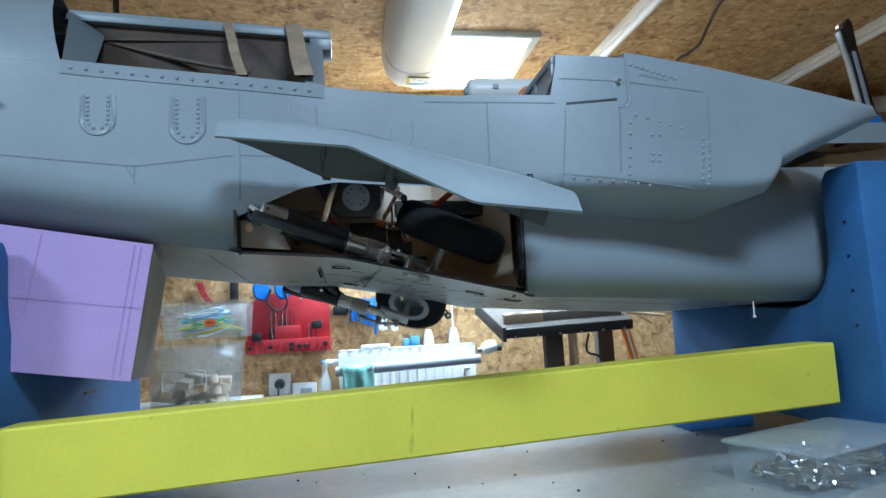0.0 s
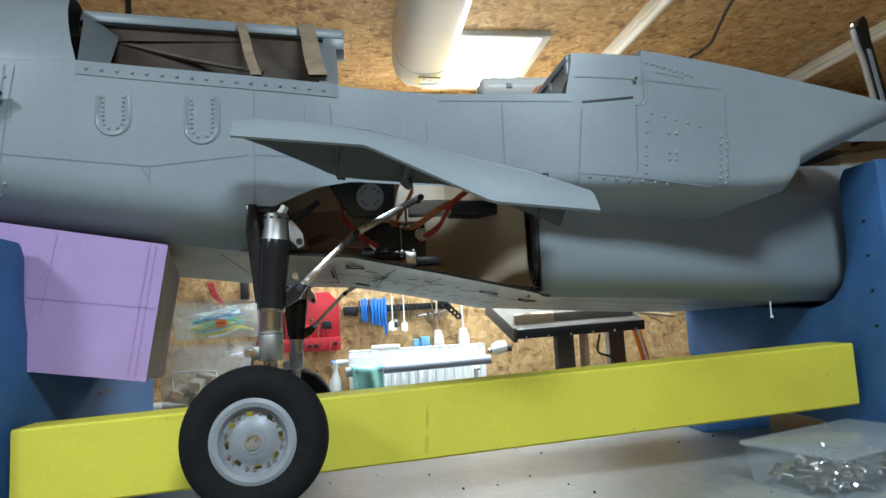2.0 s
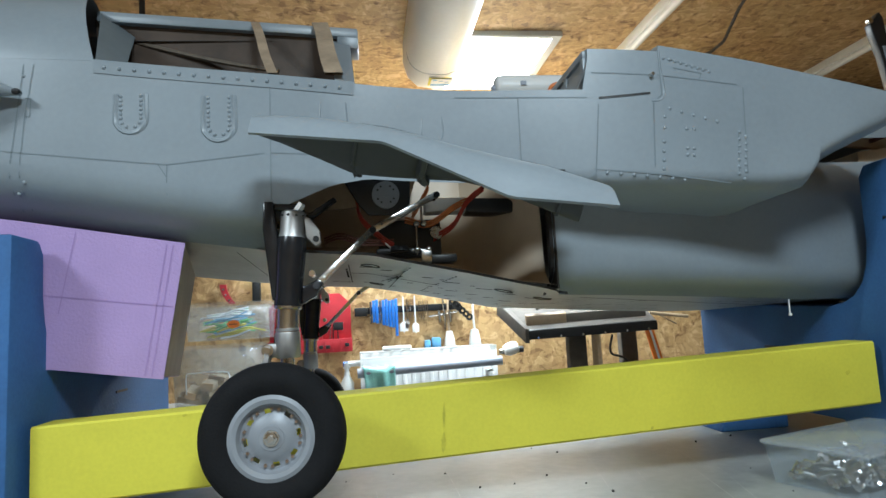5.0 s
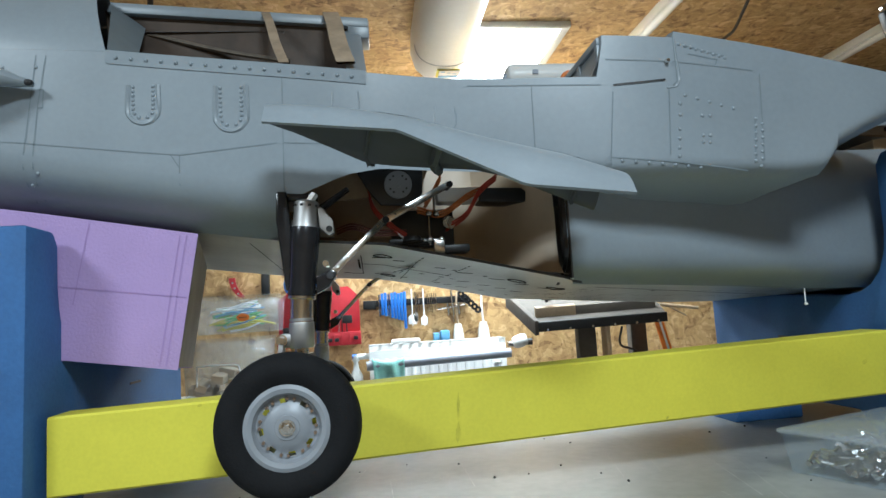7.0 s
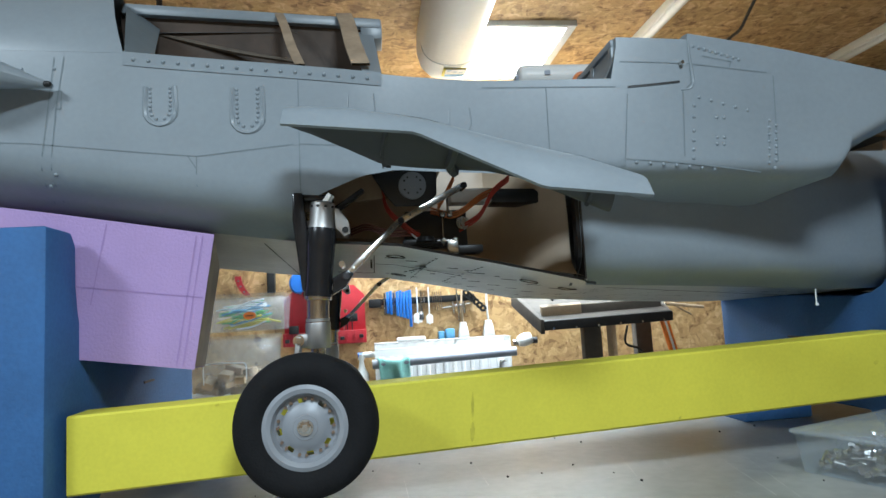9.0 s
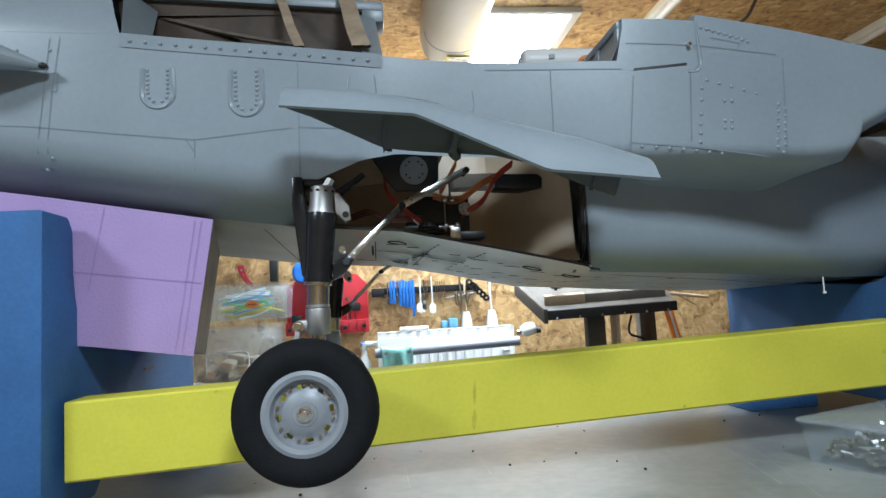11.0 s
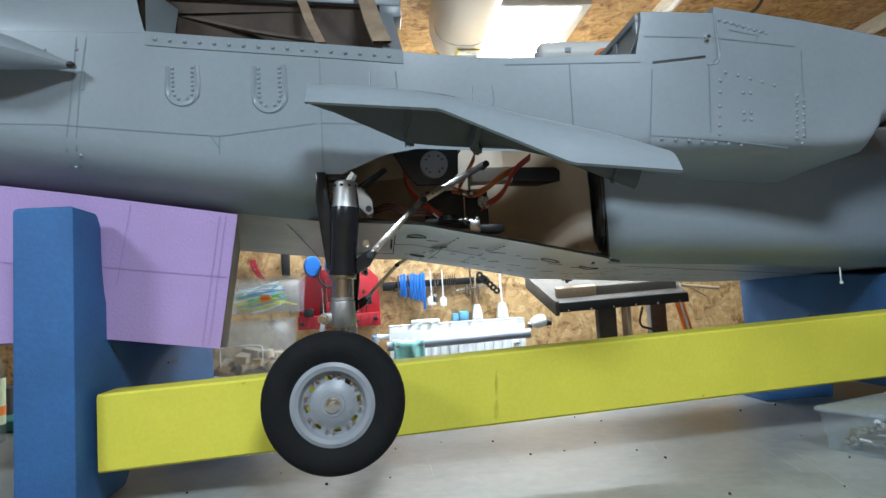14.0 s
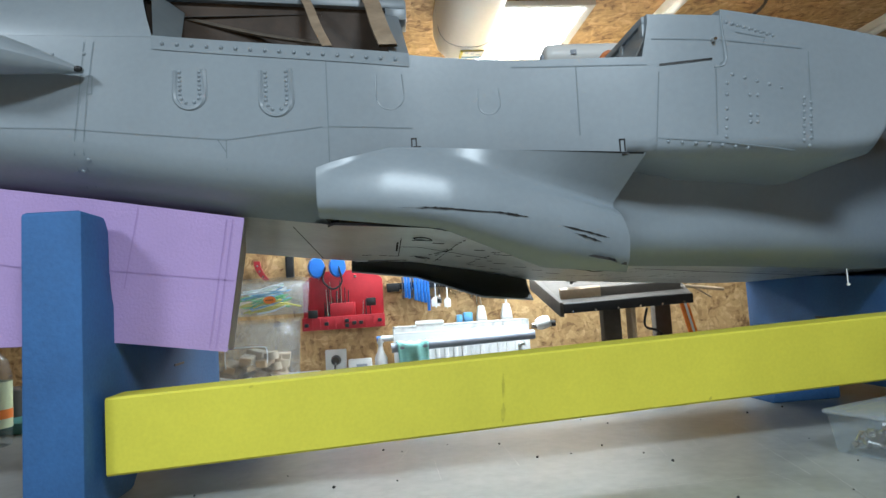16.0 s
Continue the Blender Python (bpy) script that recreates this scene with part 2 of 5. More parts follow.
thing("floor", box(bmesh.new(), -3.2, 4.2, -3.2, WALL + 0.1, FLOOR - 0.1, FLOOR), TABLETOP, "grey workshop floor", "floor", kind="structure")
slab("wall_north", (-3.2, 4.2, WALL, WALL + 0.1, FLOOR, CEIL), "wall of bare pressed strand board", "wall")
slab("wall_south", (-3.2, 4.2, -3.3, -3.2, FLOOR, CEIL), "wall of bare pressed strand board", "wall")
slab("wall_west", (-3.3, -3.2, -3.3, WALL + 0.1, FLOOR, CEIL), "wall of bare pressed strand board", "wall")
slab("wall_east", (4.2, 4.3, -3.3, WALL + 0.1, FLOOR, CEIL), "wall of bare pressed strand board", "wall")
slab("ceiling", (-3.3, 4.3, -3.3, WALL + 0.1, CEIL, CEIL + 0.1), "ceiling of bare pressed strand board", "ceiling")


def work_table():
    ob = holder("worktable", "grey scratched work table with a flat top", "table", pose(0.5, -0.3, FLOOR))
    h = TABLE - FLOOR
    part("tabletop", box(bmesh.new(), -1.7, 1.9, -1.2, 0.45, h - 0.04, h, 0.003), TABLETOP, ob)
    for x in (-1.6, 1.8):
        for y in (-1.1, 0.35):
            part("leg", box(bmesh.new(), x - 0.03, x + 0.03, y - 0.03, y + 0.03, 0, h - 0.04, 0.004), TABLETOP, ob)
    rnd = random.Random(4)
    bm = bmesh.new()
    for _ in range(60):
        x, y, a, n = rnd.uniform(-0.9, 0.6), rnd.uniform(-0.5, 0.1), rnd.choice((0.1, 1.4, 0.12, 1.5)) + rnd.uniform(-0.1, 0.1), rnd.uniform(0.03, 0.28)
        d = Vector((math.cos(a), math.sin(a), 0))
        s = Vector((-d.y, d.x, 0)) * 0.0006
        p = Vector((x, y, h + 0.0006))
        bm.faces.new([bm.verts.new(q) for q in (p - s, p + d * n - s * 0.4, p + d * n + s * 0.4, p + s)])
    tagged(part("scratch_mark", bm, SCRATCH, ob, "pale knife scratches", 0), kind="stuff")
    bm = bmesh.new()
    for _ in range(40):
        x, y, r = rnd.uniform(-0.5, 0.55), rnd.uniform(-0.45, 0.05), rnd.uniform(0.0008, 0.0022)
        b = bmesh.new()
        bmesh.ops.create_icosphere(b, subdivisions=1, radius=r)
        merge(bm, b, Matrix.Translation((x, y, h + r * 0.5)))
    tagged(part("crumbs", bm, BLACK, ob, "dark crumbs and dust"), kind="stuff")


work_table()


# ---- the aircraft ----
TOP = [(-0.6, 0.585), (0.009, 0.562), (0.19, 0.541), (0.40, 0.516), (0.549, 0.506), (0.5495, 0.5535), (0.628, 0.5465), (0.6295, 0.5535), (0.735, 0.5355), (0.88, 0.5035), (0.98, 0.479)]
BOTTOM = [(-0.6, 0.455), (-0.16, 0.41), (0.094, 0.366), (0.185, 0.352), (0.30, 0.342), (0.40, 0.318), (0.48, 0.297), (0.53, 0.284), (0.89, 0.262), (1.3, 0.25)]
LIP = [(0.516, 0.398), (0.56, 0.394), (0.76, 0.386), (0.798, 0.390), (0.810, 0.404), (0.813, 0.415), (0.845, 0.431), (0.97, 0.4835)]
BAY0, BAY1 = 0.187, 0.516
BAYTOP = [(0.187, 0.384), (0.262, 0.414), (0.30, 0.4195), (0.516, 0.400)]
FAR = -0.04         # far flank
MID = -0.29         # plane of symmetry


def flank(x, z):
    """How far out the near side lies, left of the overhang."""
    zb = lerp_table(BOTTOM, x)
    y = -0.525 - 0.012 * ease(0.0, 0.3, x) - 0.045 * ease(0.30, 0.65, x)
    d = max(0, zb + 0.055 - z) / 0.055
    low = lerp_table(LIP, x)
    lip = max(0, low + 0.016 - z) / 0.016 if x > BAY1 else 0
    return y + 0.06 * d ** 2.2 * (1 - ease(0.5, 0.53, x)) + 0.02 * lip ** 2


def trunk(x, z):
    """The lower body under the overhang."""
    zb = lerp_table(BOTTOM, x)
    d = max(0, zb + 0.045 - z) / 0.045
    up = max(0, z - 0.40) / 0.06
    return -0.497 + 0.065 * ease(0.62, 1.0, x) + 0.04 * d ** 2.4 + 0.05 * up ** 2


def belly_z(x, y):
    """The belly falls away gently towards the far side."""
    zb = lerp_table(BOTTOM, x)
    inside = ease(BAY0 - 0.01, BAY0 + 0.01, x) * (1 - ease(BAY1 - 0.02, BAY1, x))
    y0 = (trunk(x, zb) if x > BAY1 else flank(x, zb)) - 0.05 * inside
    return zb - (0.18 * (zb - 0.263) + 0.010 * ease(0.4, 0.9, x)) * max(0, (y - y0) / (FAR - y0))


BROWNGLUE = material("brown_glue", (0.11, 0.085, 0.06), 0.6, 0, 0.3, 60, 0.1)


def fuselage():
    ob = holder("model_aircraft", "large grey scale model jet fuselage resting in foam cradles", "model aircraft", pose(0, 0, 0))
    rows, bm = [], bmesh.new()
    left = [-0.6 + 0.025 * i for i in range(25)] + [0.009, 0.03, 0.06, 0.09, 0.12, 0.15, 0.17, BAY0]
    for x in sorted(left):
        lo, hi = lerp_table(BOTTOM, x), lerp_table(TOP, x)
        row = [(x, flank(x, lo + (hi - lo) * k / 24), lo + (hi - lo) * k / 24) for k in range(25)]
        rows.append(row)
    sheet(bm, rows)
    rows = []
    for i in range(34):
        x = BAY0 + (BAY1 - BAY0) * i / 33
        lo, hi = lerp_table(BAYTOP, x), lerp_table(TOP, x)
        rows.append([(x, flank(x, lo + (hi - lo) * k / 24), lo + (hi - lo) * k / 24) for k in range(25)])
    sheet(bm, rows)
    bmesh.ops.remove_doubles(bm, verts=bm.verts, dist=0.0004)
    part("side_panel", bm, GREY, ob, "satin grey flank with rivets", 40)
    # overhanging upper body
    rows, bm = [], bmesh.new()
    xs = [BAY1 + 0.0334 * i / 4 for i in range(5)] + [0.5495, 0.57, 0.6, 0.628, 0.6295, 0.66, 0.69, 0.72, 0.75, 0.765, 0.78, 0.79, 0.798, 0.805, 0.81, 0.813, 0.83, 0.845, 0.86, 0.90, 0.94, 0.969]
    for x in sorted(set(xs)):
        lo, hi = lerp_table(LIP, x), lerp_table(TOP, x)
        rows.append([(x, flank(x, hi) + 0.2, lo + 0.004), (x, flank(x, lo) + 0.095 * (1 - ease(0.80, 0.9, x)) + 0.01, lo - 0.022 * ease(0.53, 0.62, x) * (1 - ease(0.72, 0.82, x)))]
                    + [(x, flank(x, lo + (hi - lo) * (k / 20) ** 1.3), lo + (hi - lo) * (k / 20) ** 1.3) for k in range(21)]
                    + [(x, flank(x, hi) + 0.012, hi + 0.002), (x, flank(x, hi) + 0.10, hi + 0.002)])
    sheet(bm, rows)
    part("upper_body", bm, GREY, ob, "pointed grey overhang with riveted access panels", 40)
    # lower body
    rows, bm = [], bmesh.new()
    for i in range(40):
        x = BAY1 + (1.3 - BAY1) * i / 39
        lo = lerp_table(BOTTOM, x)
        rows.append([(x, trunk(x, lo + (0.462 - lo) * k / 22), lo + (0.462 - lo) * k / 22) for k in range(23)] + [(x, -0.30, 0.47), (x, FAR + 0.05, 0.46)])
    sheet(bm, rows)
    part("intake_trunk", bm, GREY, ob, "smooth grey lower body", 40)
    # belly
    rows, bm = [], bmesh.new()
    for i in range(90):
        x = -0.6 + 1.9 * i / 89
        zb = lerp_table(BOTTOM, x)
        y0 = trunk(x, zb) if x > BAY1 else flank(x, zb)
        drop = zb - belly_z(x, FAR)
        inside = ease(BAY0 - 0.01, BAY0 + 0.01, x) * (1 - ease(BAY1 - 0.02, BAY1, x))
        y0, zn = y0 - 0.05 * inside, zb - 0.006 * inside
        rows.append([(x, y0, zn)] + [(x, y0 + (FAR - y0) * k / 8, zb - drop * k / 8) for k in range(1, 9)]
                    + [(x, FAR + 0.04, zb + 0.03 - drop), (x, FAR + 0.055, zb + 0.06), (x, FAR + 0.05, 0.50)])
    sheet(bm, rows)
    part("belly", bm, BELLY, ob, "flat metallic belly with panel lines", 40)
    # shoulder and spine left of the open hatch
    rows, bm = [], bmesh.new()
    for i in range(20):
        f = i / 19
        x0 = -0.6 + 0.609 * f
        hi = lerp_table(TOP, x0)
        row = []
        for k in range(9):
            a = k / 8 * math.pi / 2
            x = x0 - 0.05 * f ** 6 * (k / 8)
            row.append((x, -0.5252 + 0.145 * (1 - math.cos(a)), hi + (0.690 - hi) * math.sin(a)))
        row += [(x0 - 0.05 * f ** 6, MID, 0.70)]
        rows.append(row)
    sheet(bm, rows)
    part("shoulder", bm, GREY, ob, "", 50)
    # back of the spine
    rows, bm = [], bmesh.new()
    for i in range(40):
        x = -0.6 + 1.9 * i / 39
        f = ease(0.20, 0.262, x)
        a = (-0.372 + 0.07 * f, 0.655 - 0.135 * f) if x > -0.02 else (MID - 0.002, 0.699)
        rows.append([(x, *a), (x, max(MID, a[0]), 0.699 - 0.14 * f), (x, (MID + FAR) / 2, 0.66 - 0.11 * f), (x, FAR + 0.03, 0.56 - 0.03 * f), (x, FAR + 0.05, 0.50)])
    sheet(bm, rows)
    part("spine", bm, GREY, ob, "smooth grey spine", 50)
    # hatch: near rim, far rim, inner wall, end frame, ribs
    bm = bmesh.new()
    sheet(bm, [[(x, flank(x, lerp_table(TOP, x)) - 0.001, lerp_table(TOP, x) - 0.014), (x, flank(x, lerp_table(TOP, x)) - 0.002, lerp_table(TOP, x) + 0.001),
                (x, flank(x, lerp_table(TOP, x)) + 0.016, lerp_table(TOP, x) + 0.001), (x, flank(x, lerp_table(TOP, x)) + 0.016, lerp_table(TOP, x) - 0.01)] for x in [0.009 + 0.0147 * i for i in range(20)]])
    part("hatch_sill", bm, GREY, ob, "", 30)
    bm = bmesh.new()
    sheet(bm, [[(x, flank(x, lerp_table(TOP, x)), lerp_table(TOP, x)), (x, flank(x, lerp_table(TOP, x)) + 0.004, lerp_table(TOP, x) + 0.0008),
                (x, flank(x, lerp_table(TOP, x)) + 0.016, lerp_table(TOP, x) - 0.003)] for x in [0.289 + 0.0137 * i for i in range(20)]])
    part("top_edge", bm, GREY, ob, "", 50)
    bm = bmesh.new()
    prism(bm, [(-0.045, 0.678), (0.296, 0.655), (0.296, 0.668), (-0.045, 0.692)], "y", -0.383, -0.37, 0.001)
    box(bm, 0.268, 0.297, -0.382, -0.34, 0.64, 0.666, 0.001)
    part("hatch_rim", bm, GREY, ob)
    bm = bmesh.new()
    sheet(bm, [[(-0.05, -0.375, 0.684), (0.28, -0.375, 0.66)], [(-0.05, -0.35, 0.60), (0.28, -0.35, 0.58)], [(-0.05, -0.38, 0.50), (0.28, -0.38, 0.48)], [(-0.05, -0.52, 0.48), (0.28, -0.52, 0.47)]])
    part("hatch_wall", bm, HATCHBROWN, ob, "dark brown inner wall of the hatch")
    bm = bmesh.new()
    sheet(bm, [[(0.009, -0.522, 0.562), (0.03, -0.50, 0.552)], [(-0.040, -0.38, 0.69), (0.0, -0.372, 0.66)]])
    part("hatch_frame", bm, GREY_LINE, ob)
    bm = bmesh.new()
    cord(bm, [(0.0, -0.365, 0.655), (0.10, -0.37, 0.628), (0.19, -0.40, 0.60)], 0.0035)
    part("glue_seam", bm, BROWNGLUE, ob, "rough brown glue seam")
    for x0, x1, w in ((0.160, 0.197, 0.0058), (0.246, 0.266, 0.0105)):
        bm = bmesh.new()
        rows = []
        for k in range(9):
            u = k / 8
            cx = x0 + (x1 - x0) * u + 0.0008 * math.sin(7 * u)
            cy, cz = -0.385 - 0.125 * u, 0.672 - 0.122 * u
            rows.append([(cx - w, cy, cz), (cx - w, cy - 0.008, cz), (cx + w, cy - 0.008, cz), (cx + w, cy, cz), (cx - w, cy, cz)])
        sheet(bm, rows)
        part("wooden_rib", bm, RIBWOOD, ob, "rough pale wooden rib")
    bm = bmesh.new()
    sheet(bm, [[(0.252, -0.375, 0.655), (0.285, -0.375, 0.65)], [(0.268, -0.52, 0.538), (0.290, -0.52, 0.534)]])
    part("hatch_frame", bm, GREY, ob)
    # end frame of the raised block
    bm = bmesh.new()
    for y0, y1, z0, z1 in ((-0.566, -0.40, 0.546, 0.554), (-0.566, -0.556, 0.505, 0.546), (-0.506, -0.496, 0.505, 0.546), (-0.41, -0.40, 0.505, 0.546), (-0.566, -0.40, 0.50, 0.507)):
        box(bm, 0.546, 0.5535, y0, y1, z0, z1, 0.0008)
    part("end_frame", bm, GREY, ob, "cut-out end frame")
    # near-black sheet for the shade behind the cut-outs
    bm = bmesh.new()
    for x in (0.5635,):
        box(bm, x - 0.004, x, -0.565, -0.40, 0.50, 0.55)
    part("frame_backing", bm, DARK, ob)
    return ob


plane = fuselage()


def on_skin(x, z, off=0.0):
    return Vector((x, flank(x, z) - off, z))


def skin_line(bm, points, w=0.0011, off=0.0005):
    """A narrow groove strip along the flank."""
    for (xa, za), (xb, zb) in zip(points, points[1:]):
        n = max(2, int(math.hypot(xb - xa, zb - za) / 0.015) + 1)
        d = Vector((xb - xa, 0, zb - za)).normalized()
        s = Vector((-d.z, 0, d.x)) * w / 2
        rows = []
        for i in range(n):
            f = i / (n - 1)
            p = on_skin(xa + (xb - xa) * f, za + (zb - za) * f, off)
            rows.append([p - s, p + s])
        sheet(bm, rows)


def block(px, py):
    """From a drawing of the raised block to its place on the flank."""
    return 0.552 + (px - 1145) * 0.00061 - (py - 27) * 0.00007, 0.554 - 0.000633 * (py - 27) - 0.0000377 * (px - 1145)


def skin_details():
    bm = bmesh.new()
    for pts in ([(0.195, 0.40), (0.1965, 0.53)], [(-0.085, 0.463), (0.085, 0.4435), (0.189, 0.4525)], [(0.085, 0.4435), (0.0845, 0.41)], [(0.0755, 0.4445), (0.0845, 0.43)],
                [(0.469, 0.425), (0.470, 0.502)], [(0.196, 0.4525), (0.288, 0.446)], [(-0.079, 0.405), (-0.068, 0.50), (-0.062, 0.558)], [(-0.068, 0.405), (-0.06, 0.50), (-0.052, 0.558)],
                [(-0.06, 0.50), (-0.055, 0.50), (-0.054, 0.52), (-0.06, 0.52)], [(-0.6, 0.49), (-0.085, 0.463)], [(0.40, 0.508), (0.545, 0.497)],
                [block(1165, 130), block(1165, 250)], [block(1165, 245), block(1420, 262)], [block(1270, 30), block(1280, 110), block(1272, 118)], [block(1150, 72), block(1262, 75)],
                [block(1270, 75), block(1425, 85)], [block(1437, 90), block(1442, 170), block(1448, 268)], [block(1265, 125), block(1270, 240)], [block(1300, 60), block(1355, 68), block(1352, 78)],
                [block(1290, 45), block(1370, 62)], [block(1428, 170), block(1430, 250)]):
        skin_line(bm, pts)
    tagged(part("panel_seam", bm, GREY_LINE, plane, "thin dark panel joints", 0), kind="stuff")
    bm = bmesh.new()
    skin_line(bm, [block(1165, 118), block(1225, 112), block(1258, 108)], 0.0022, 0.0008)
    part("scratch", bm, BLACK, plane, "dark scratch with chipped paint", 0)
    dome = bmesh.new()
    bmesh.ops.create_uvsphere(dome, u_segments=10, v_segments=6, radius=0.0023)
    rivet = bpy.data.meshes.new("rivet")
    dome.to_mesh(rivet)
    dome.free()
    rivet.materials.append(GREY)
    rivet.shade_smooth()
    spots = []
    for i in range(17):
        x = 0.02 + 0.0158 * i
        spots.append((x, lerp_table(TOP, x) - 0.007))
    for x0, x1, z0, z1, full in ((0.034, 0.061, 0.483, 0.523, 6), (0.1265, 0.155, 0.471, 0.519, 7)):
        r = (x1 - x0) / 2
        for i in range(full):
            z = z0 + r + (z1 - z0 - r) * i / (full - 1) * 0.93
            spots += [(x0 + 0.003, z), (x1 - 0.003, z)]
        for a in (-60, -25, 25, 60):
            spots.append(((x0 + x1) / 2 + (r - 0.003) * math.sin(radians(a)), z0 + r - (r - 0.003) * math.cos(radians(a))))
    for i in range(7):
        spots.append(block(1185 + 24 * i, 251 + 1.5 * i))
    for y in (150, 170, 195, 212, 228, 243):
        spots.append(block(1286, y))
    for i in range(5):
        spots.append(block(1295 + 23 * i, 135 + 5 * i))
    for x, y in ((1328, 170), (1342, 170), (1330, 205), (1343, 205), (1330, 217), (1343, 217)):
        spots.append(block(x, y))
    for i in range(7):
        spots += [block(1430, 172 + 12.5 * i), block(1443, 180 + 12.5 * i)]
    for i in range(9):
        spots.append(block(1282 + 11 * i, 43 + 2.6 * i))
    for x, z in ((-0.095, 0.545), (-0.115, 0.548), (-0.072, 0.42), (-0.062, 0.43), (-0.062, 0.545)):
        spots.append((x, z))
    skin = bpy.data.objects["side_panel"]
    for x, z in spots:
        ob = new("rivet", rivet)
        ob.parent = skin
        ob.location = on_skin(x, z, 0.0012 if z > lerp_table(TOP, x) - 0.009 and x < 0.4 else -0.0007)
    for x0, x1, z0, z1, r in ((0.034, 0.061, 0.483, 0.523, 0.0028), (0.1265, 0.155, 0.471, 0.519, 0.0028), (0.253, 0.277, 0.471, 0.507, 0.0011), (0.365, 0.383, 0.460, 0.486, 0.0011)):
        bm = bmesh.new()
        h = (x1 - x0) / 2
        ring = [(x0 - 0.002, z1), (x0 - 0.003, z0 + h)] + [((x0 + x1) / 2 - (h + 0.003) * math.cos(radians(a)), z0 + h - (h + 0.003) * math.sin(radians(a))) for a in range(30, 180, 30)] + [(x1 + 0.003, z0 + h), (x1 + 0.002, z1)]
        if r < 0.001:
            ring += [((x0 + x1) / 2 + h, z1 + 0.004), ((x0 + x1) / 2, z1 + 0.007), ((x0 + x1) / 2 - h, z1 + 0.004), ring[0]]
        cord(bm, [on_skin(x, z, -0.0006) for x, z in ring], r, 6, 4)
        part("patch_edge", bm, GREY, plane, "raised rounded patch outline")
    # tube edge round the raised panel, small stud
    bm = bmesh.new()
    cord(bm, [on_skin(*block(x, y), -0.0008) for x, y in ((1272, 30), (1276, 60), (1284, 100), (1280, 118), (1262, 122))], 0.0017, 6, 5)
    part("panel_bead", bm, GREY, plane)
    bm = bmesh.new()
    p = on_skin(*block(1259, 76))
    rod(bm, p, p + Vector((0, -0.006, 0)), 0.0028, 0.002, 10)
    part("stud", bm, STEEL, plane, "small brass stud")
    # hinge slots
    for x, z in ((0.288, 0.4215), (0.512, 0.404)):
        bm = bmesh.new()
        for dx in (-0.003, 0.002):
            p = on_skin(x + dx, z, 0.0008)
            box(bm, p.x, p.x + 0.0014, p.y, p.y + 0.004, z, z + 0.013)
        box(bm, x - 0.003, x + 0.0034, on_skin(x, z).y - 0.0008, on_skin(x, z).y + 0.003, z + 0.012, z + 0.0135)
        part("hinge_slot", bm, BLACK, plane)
    # belly panel lines
    bm = bmesh.new()

    def belly(x, y):
        return Vector((x, y, belly_z(x, y) - 0.0022))

    for (xa, ya), (xb, yb) in (((0.272, -0.40), (0.272, -0.16)), ((0.344, -0.40), (0.334, -0.12)), ((0.272, -0.30), (0.40, -0.30)), ((0.14, -0.44), (0.14, -0.07)), ((0.565, -0.44), (0.455, -0.08)),
                               ((0.565, -0.44), (0.90, -0.30)), ((0.66, -0.1), (0.80, -0.42))):
        n = 14
        d = Vector((xb - xa, yb - ya, 0)).normalized()
        s = Vector((-d.y * 0.0006, d.x * 0.0035, 0))
        rows = []
        for i in range(n):
            p = belly(xa + (xb - xa) * i / (n - 1), ya + (yb - ya) * i / (n - 1))
            rows.append([p - s, p + s])
        sheet(bm, rows)
    part("belly_seam", bm, GROOVE, plane, "dark belly panel joints", 0)
    rnd = random.Random(2)
    bm = bmesh.new()

    def dash(x, y, nx, ny):
        p = belly(x, y)
        q = belly(x + nx, y)
        bm.faces.new([bm.verts.new(v) for v in (p + Vector((-nx, -ny, 0)), q + Vector((0, -ny, 0)), q + Vector((0, ny, 0)), p + Vector((-nx, ny, 0)))])

    for y, xa, xb in ((-0.385, 0.25, 0.95), (-0.27, 0.36, 0.98), (-0.17, 0.22, 0.95), (-0.09, 0.44, 0.9)):
        x = xa
        while x < xb:
            n = rnd.uniform(0.003, 0.011)
            if rnd.random() < 0.75:
                dash(x, y + rnd.uniform(-0.002, 0.002), n, 0.0055)
            x += 2 * n + rnd.uniform(0.004, 0.014)
    for x, ya, yb, lean in ((0.268, -0.36, -0.24, 0), (0.349, -0.46, -0.10, -0.03), (0.405, -0.46, -0.16, -0.02), (0.349, -0.36, -0.22, -0.03), (0.60, -0.42, -0.2, -0.05), (0.68, -0.40, -0.15, -0.06)):
        for i in range(15):
            f = (i + 0.5) / 15
            if rnd.random() < 0.85:
                dash(x + lean * f, ya + (yb - ya) * f, 0.0014, 0.0075)
    tagged(part("belly_fasteners", bm, GROOVE, plane, "small dark belly fasteners", 0), kind="stuff")
    for x, y in ((0.30, -0.40), (0.312, -0.16), (0.475, -0.40), (0.53, -0.39)):
        bm = bmesh.new()
        c = [belly(x + 0.012 * math.cos(t), y + 0.012 * math.sin(t)) for t in [2 * math.pi * k / 16 for k in range(17)]]
        cord(bm, c, 0.0007, 4, 1)
        part("filler_ring", bm, GROOVE, plane, "thin dark oval fastener outline", 0)
    # probe with a tapered tip on the left flank
    bm = bmesh.new()
    rows = []
    for i in range(14):
        f = i / 13
        x = -0.059 - 0.55 * f
        r = 0.0025 + 0.019 * min(1, f * 6) ** 0.8 + 0.02 * f
        zc = 0.522 + 0.085 * f
        rows.append([(x, -0.535 - 0.03 * min(1, f * 8) - r * 1.1 * math.cos(a), zc + r * math.sin(a)) for a in [2 * math.pi * k / 16 for k in range(17)]])
    sheet(bm, rows)
    part("pylon", bm, GREY, plane, "tapered pylon with a worn pale tip", 60)
    bm = bmesh.new()
    b = bmesh.new()
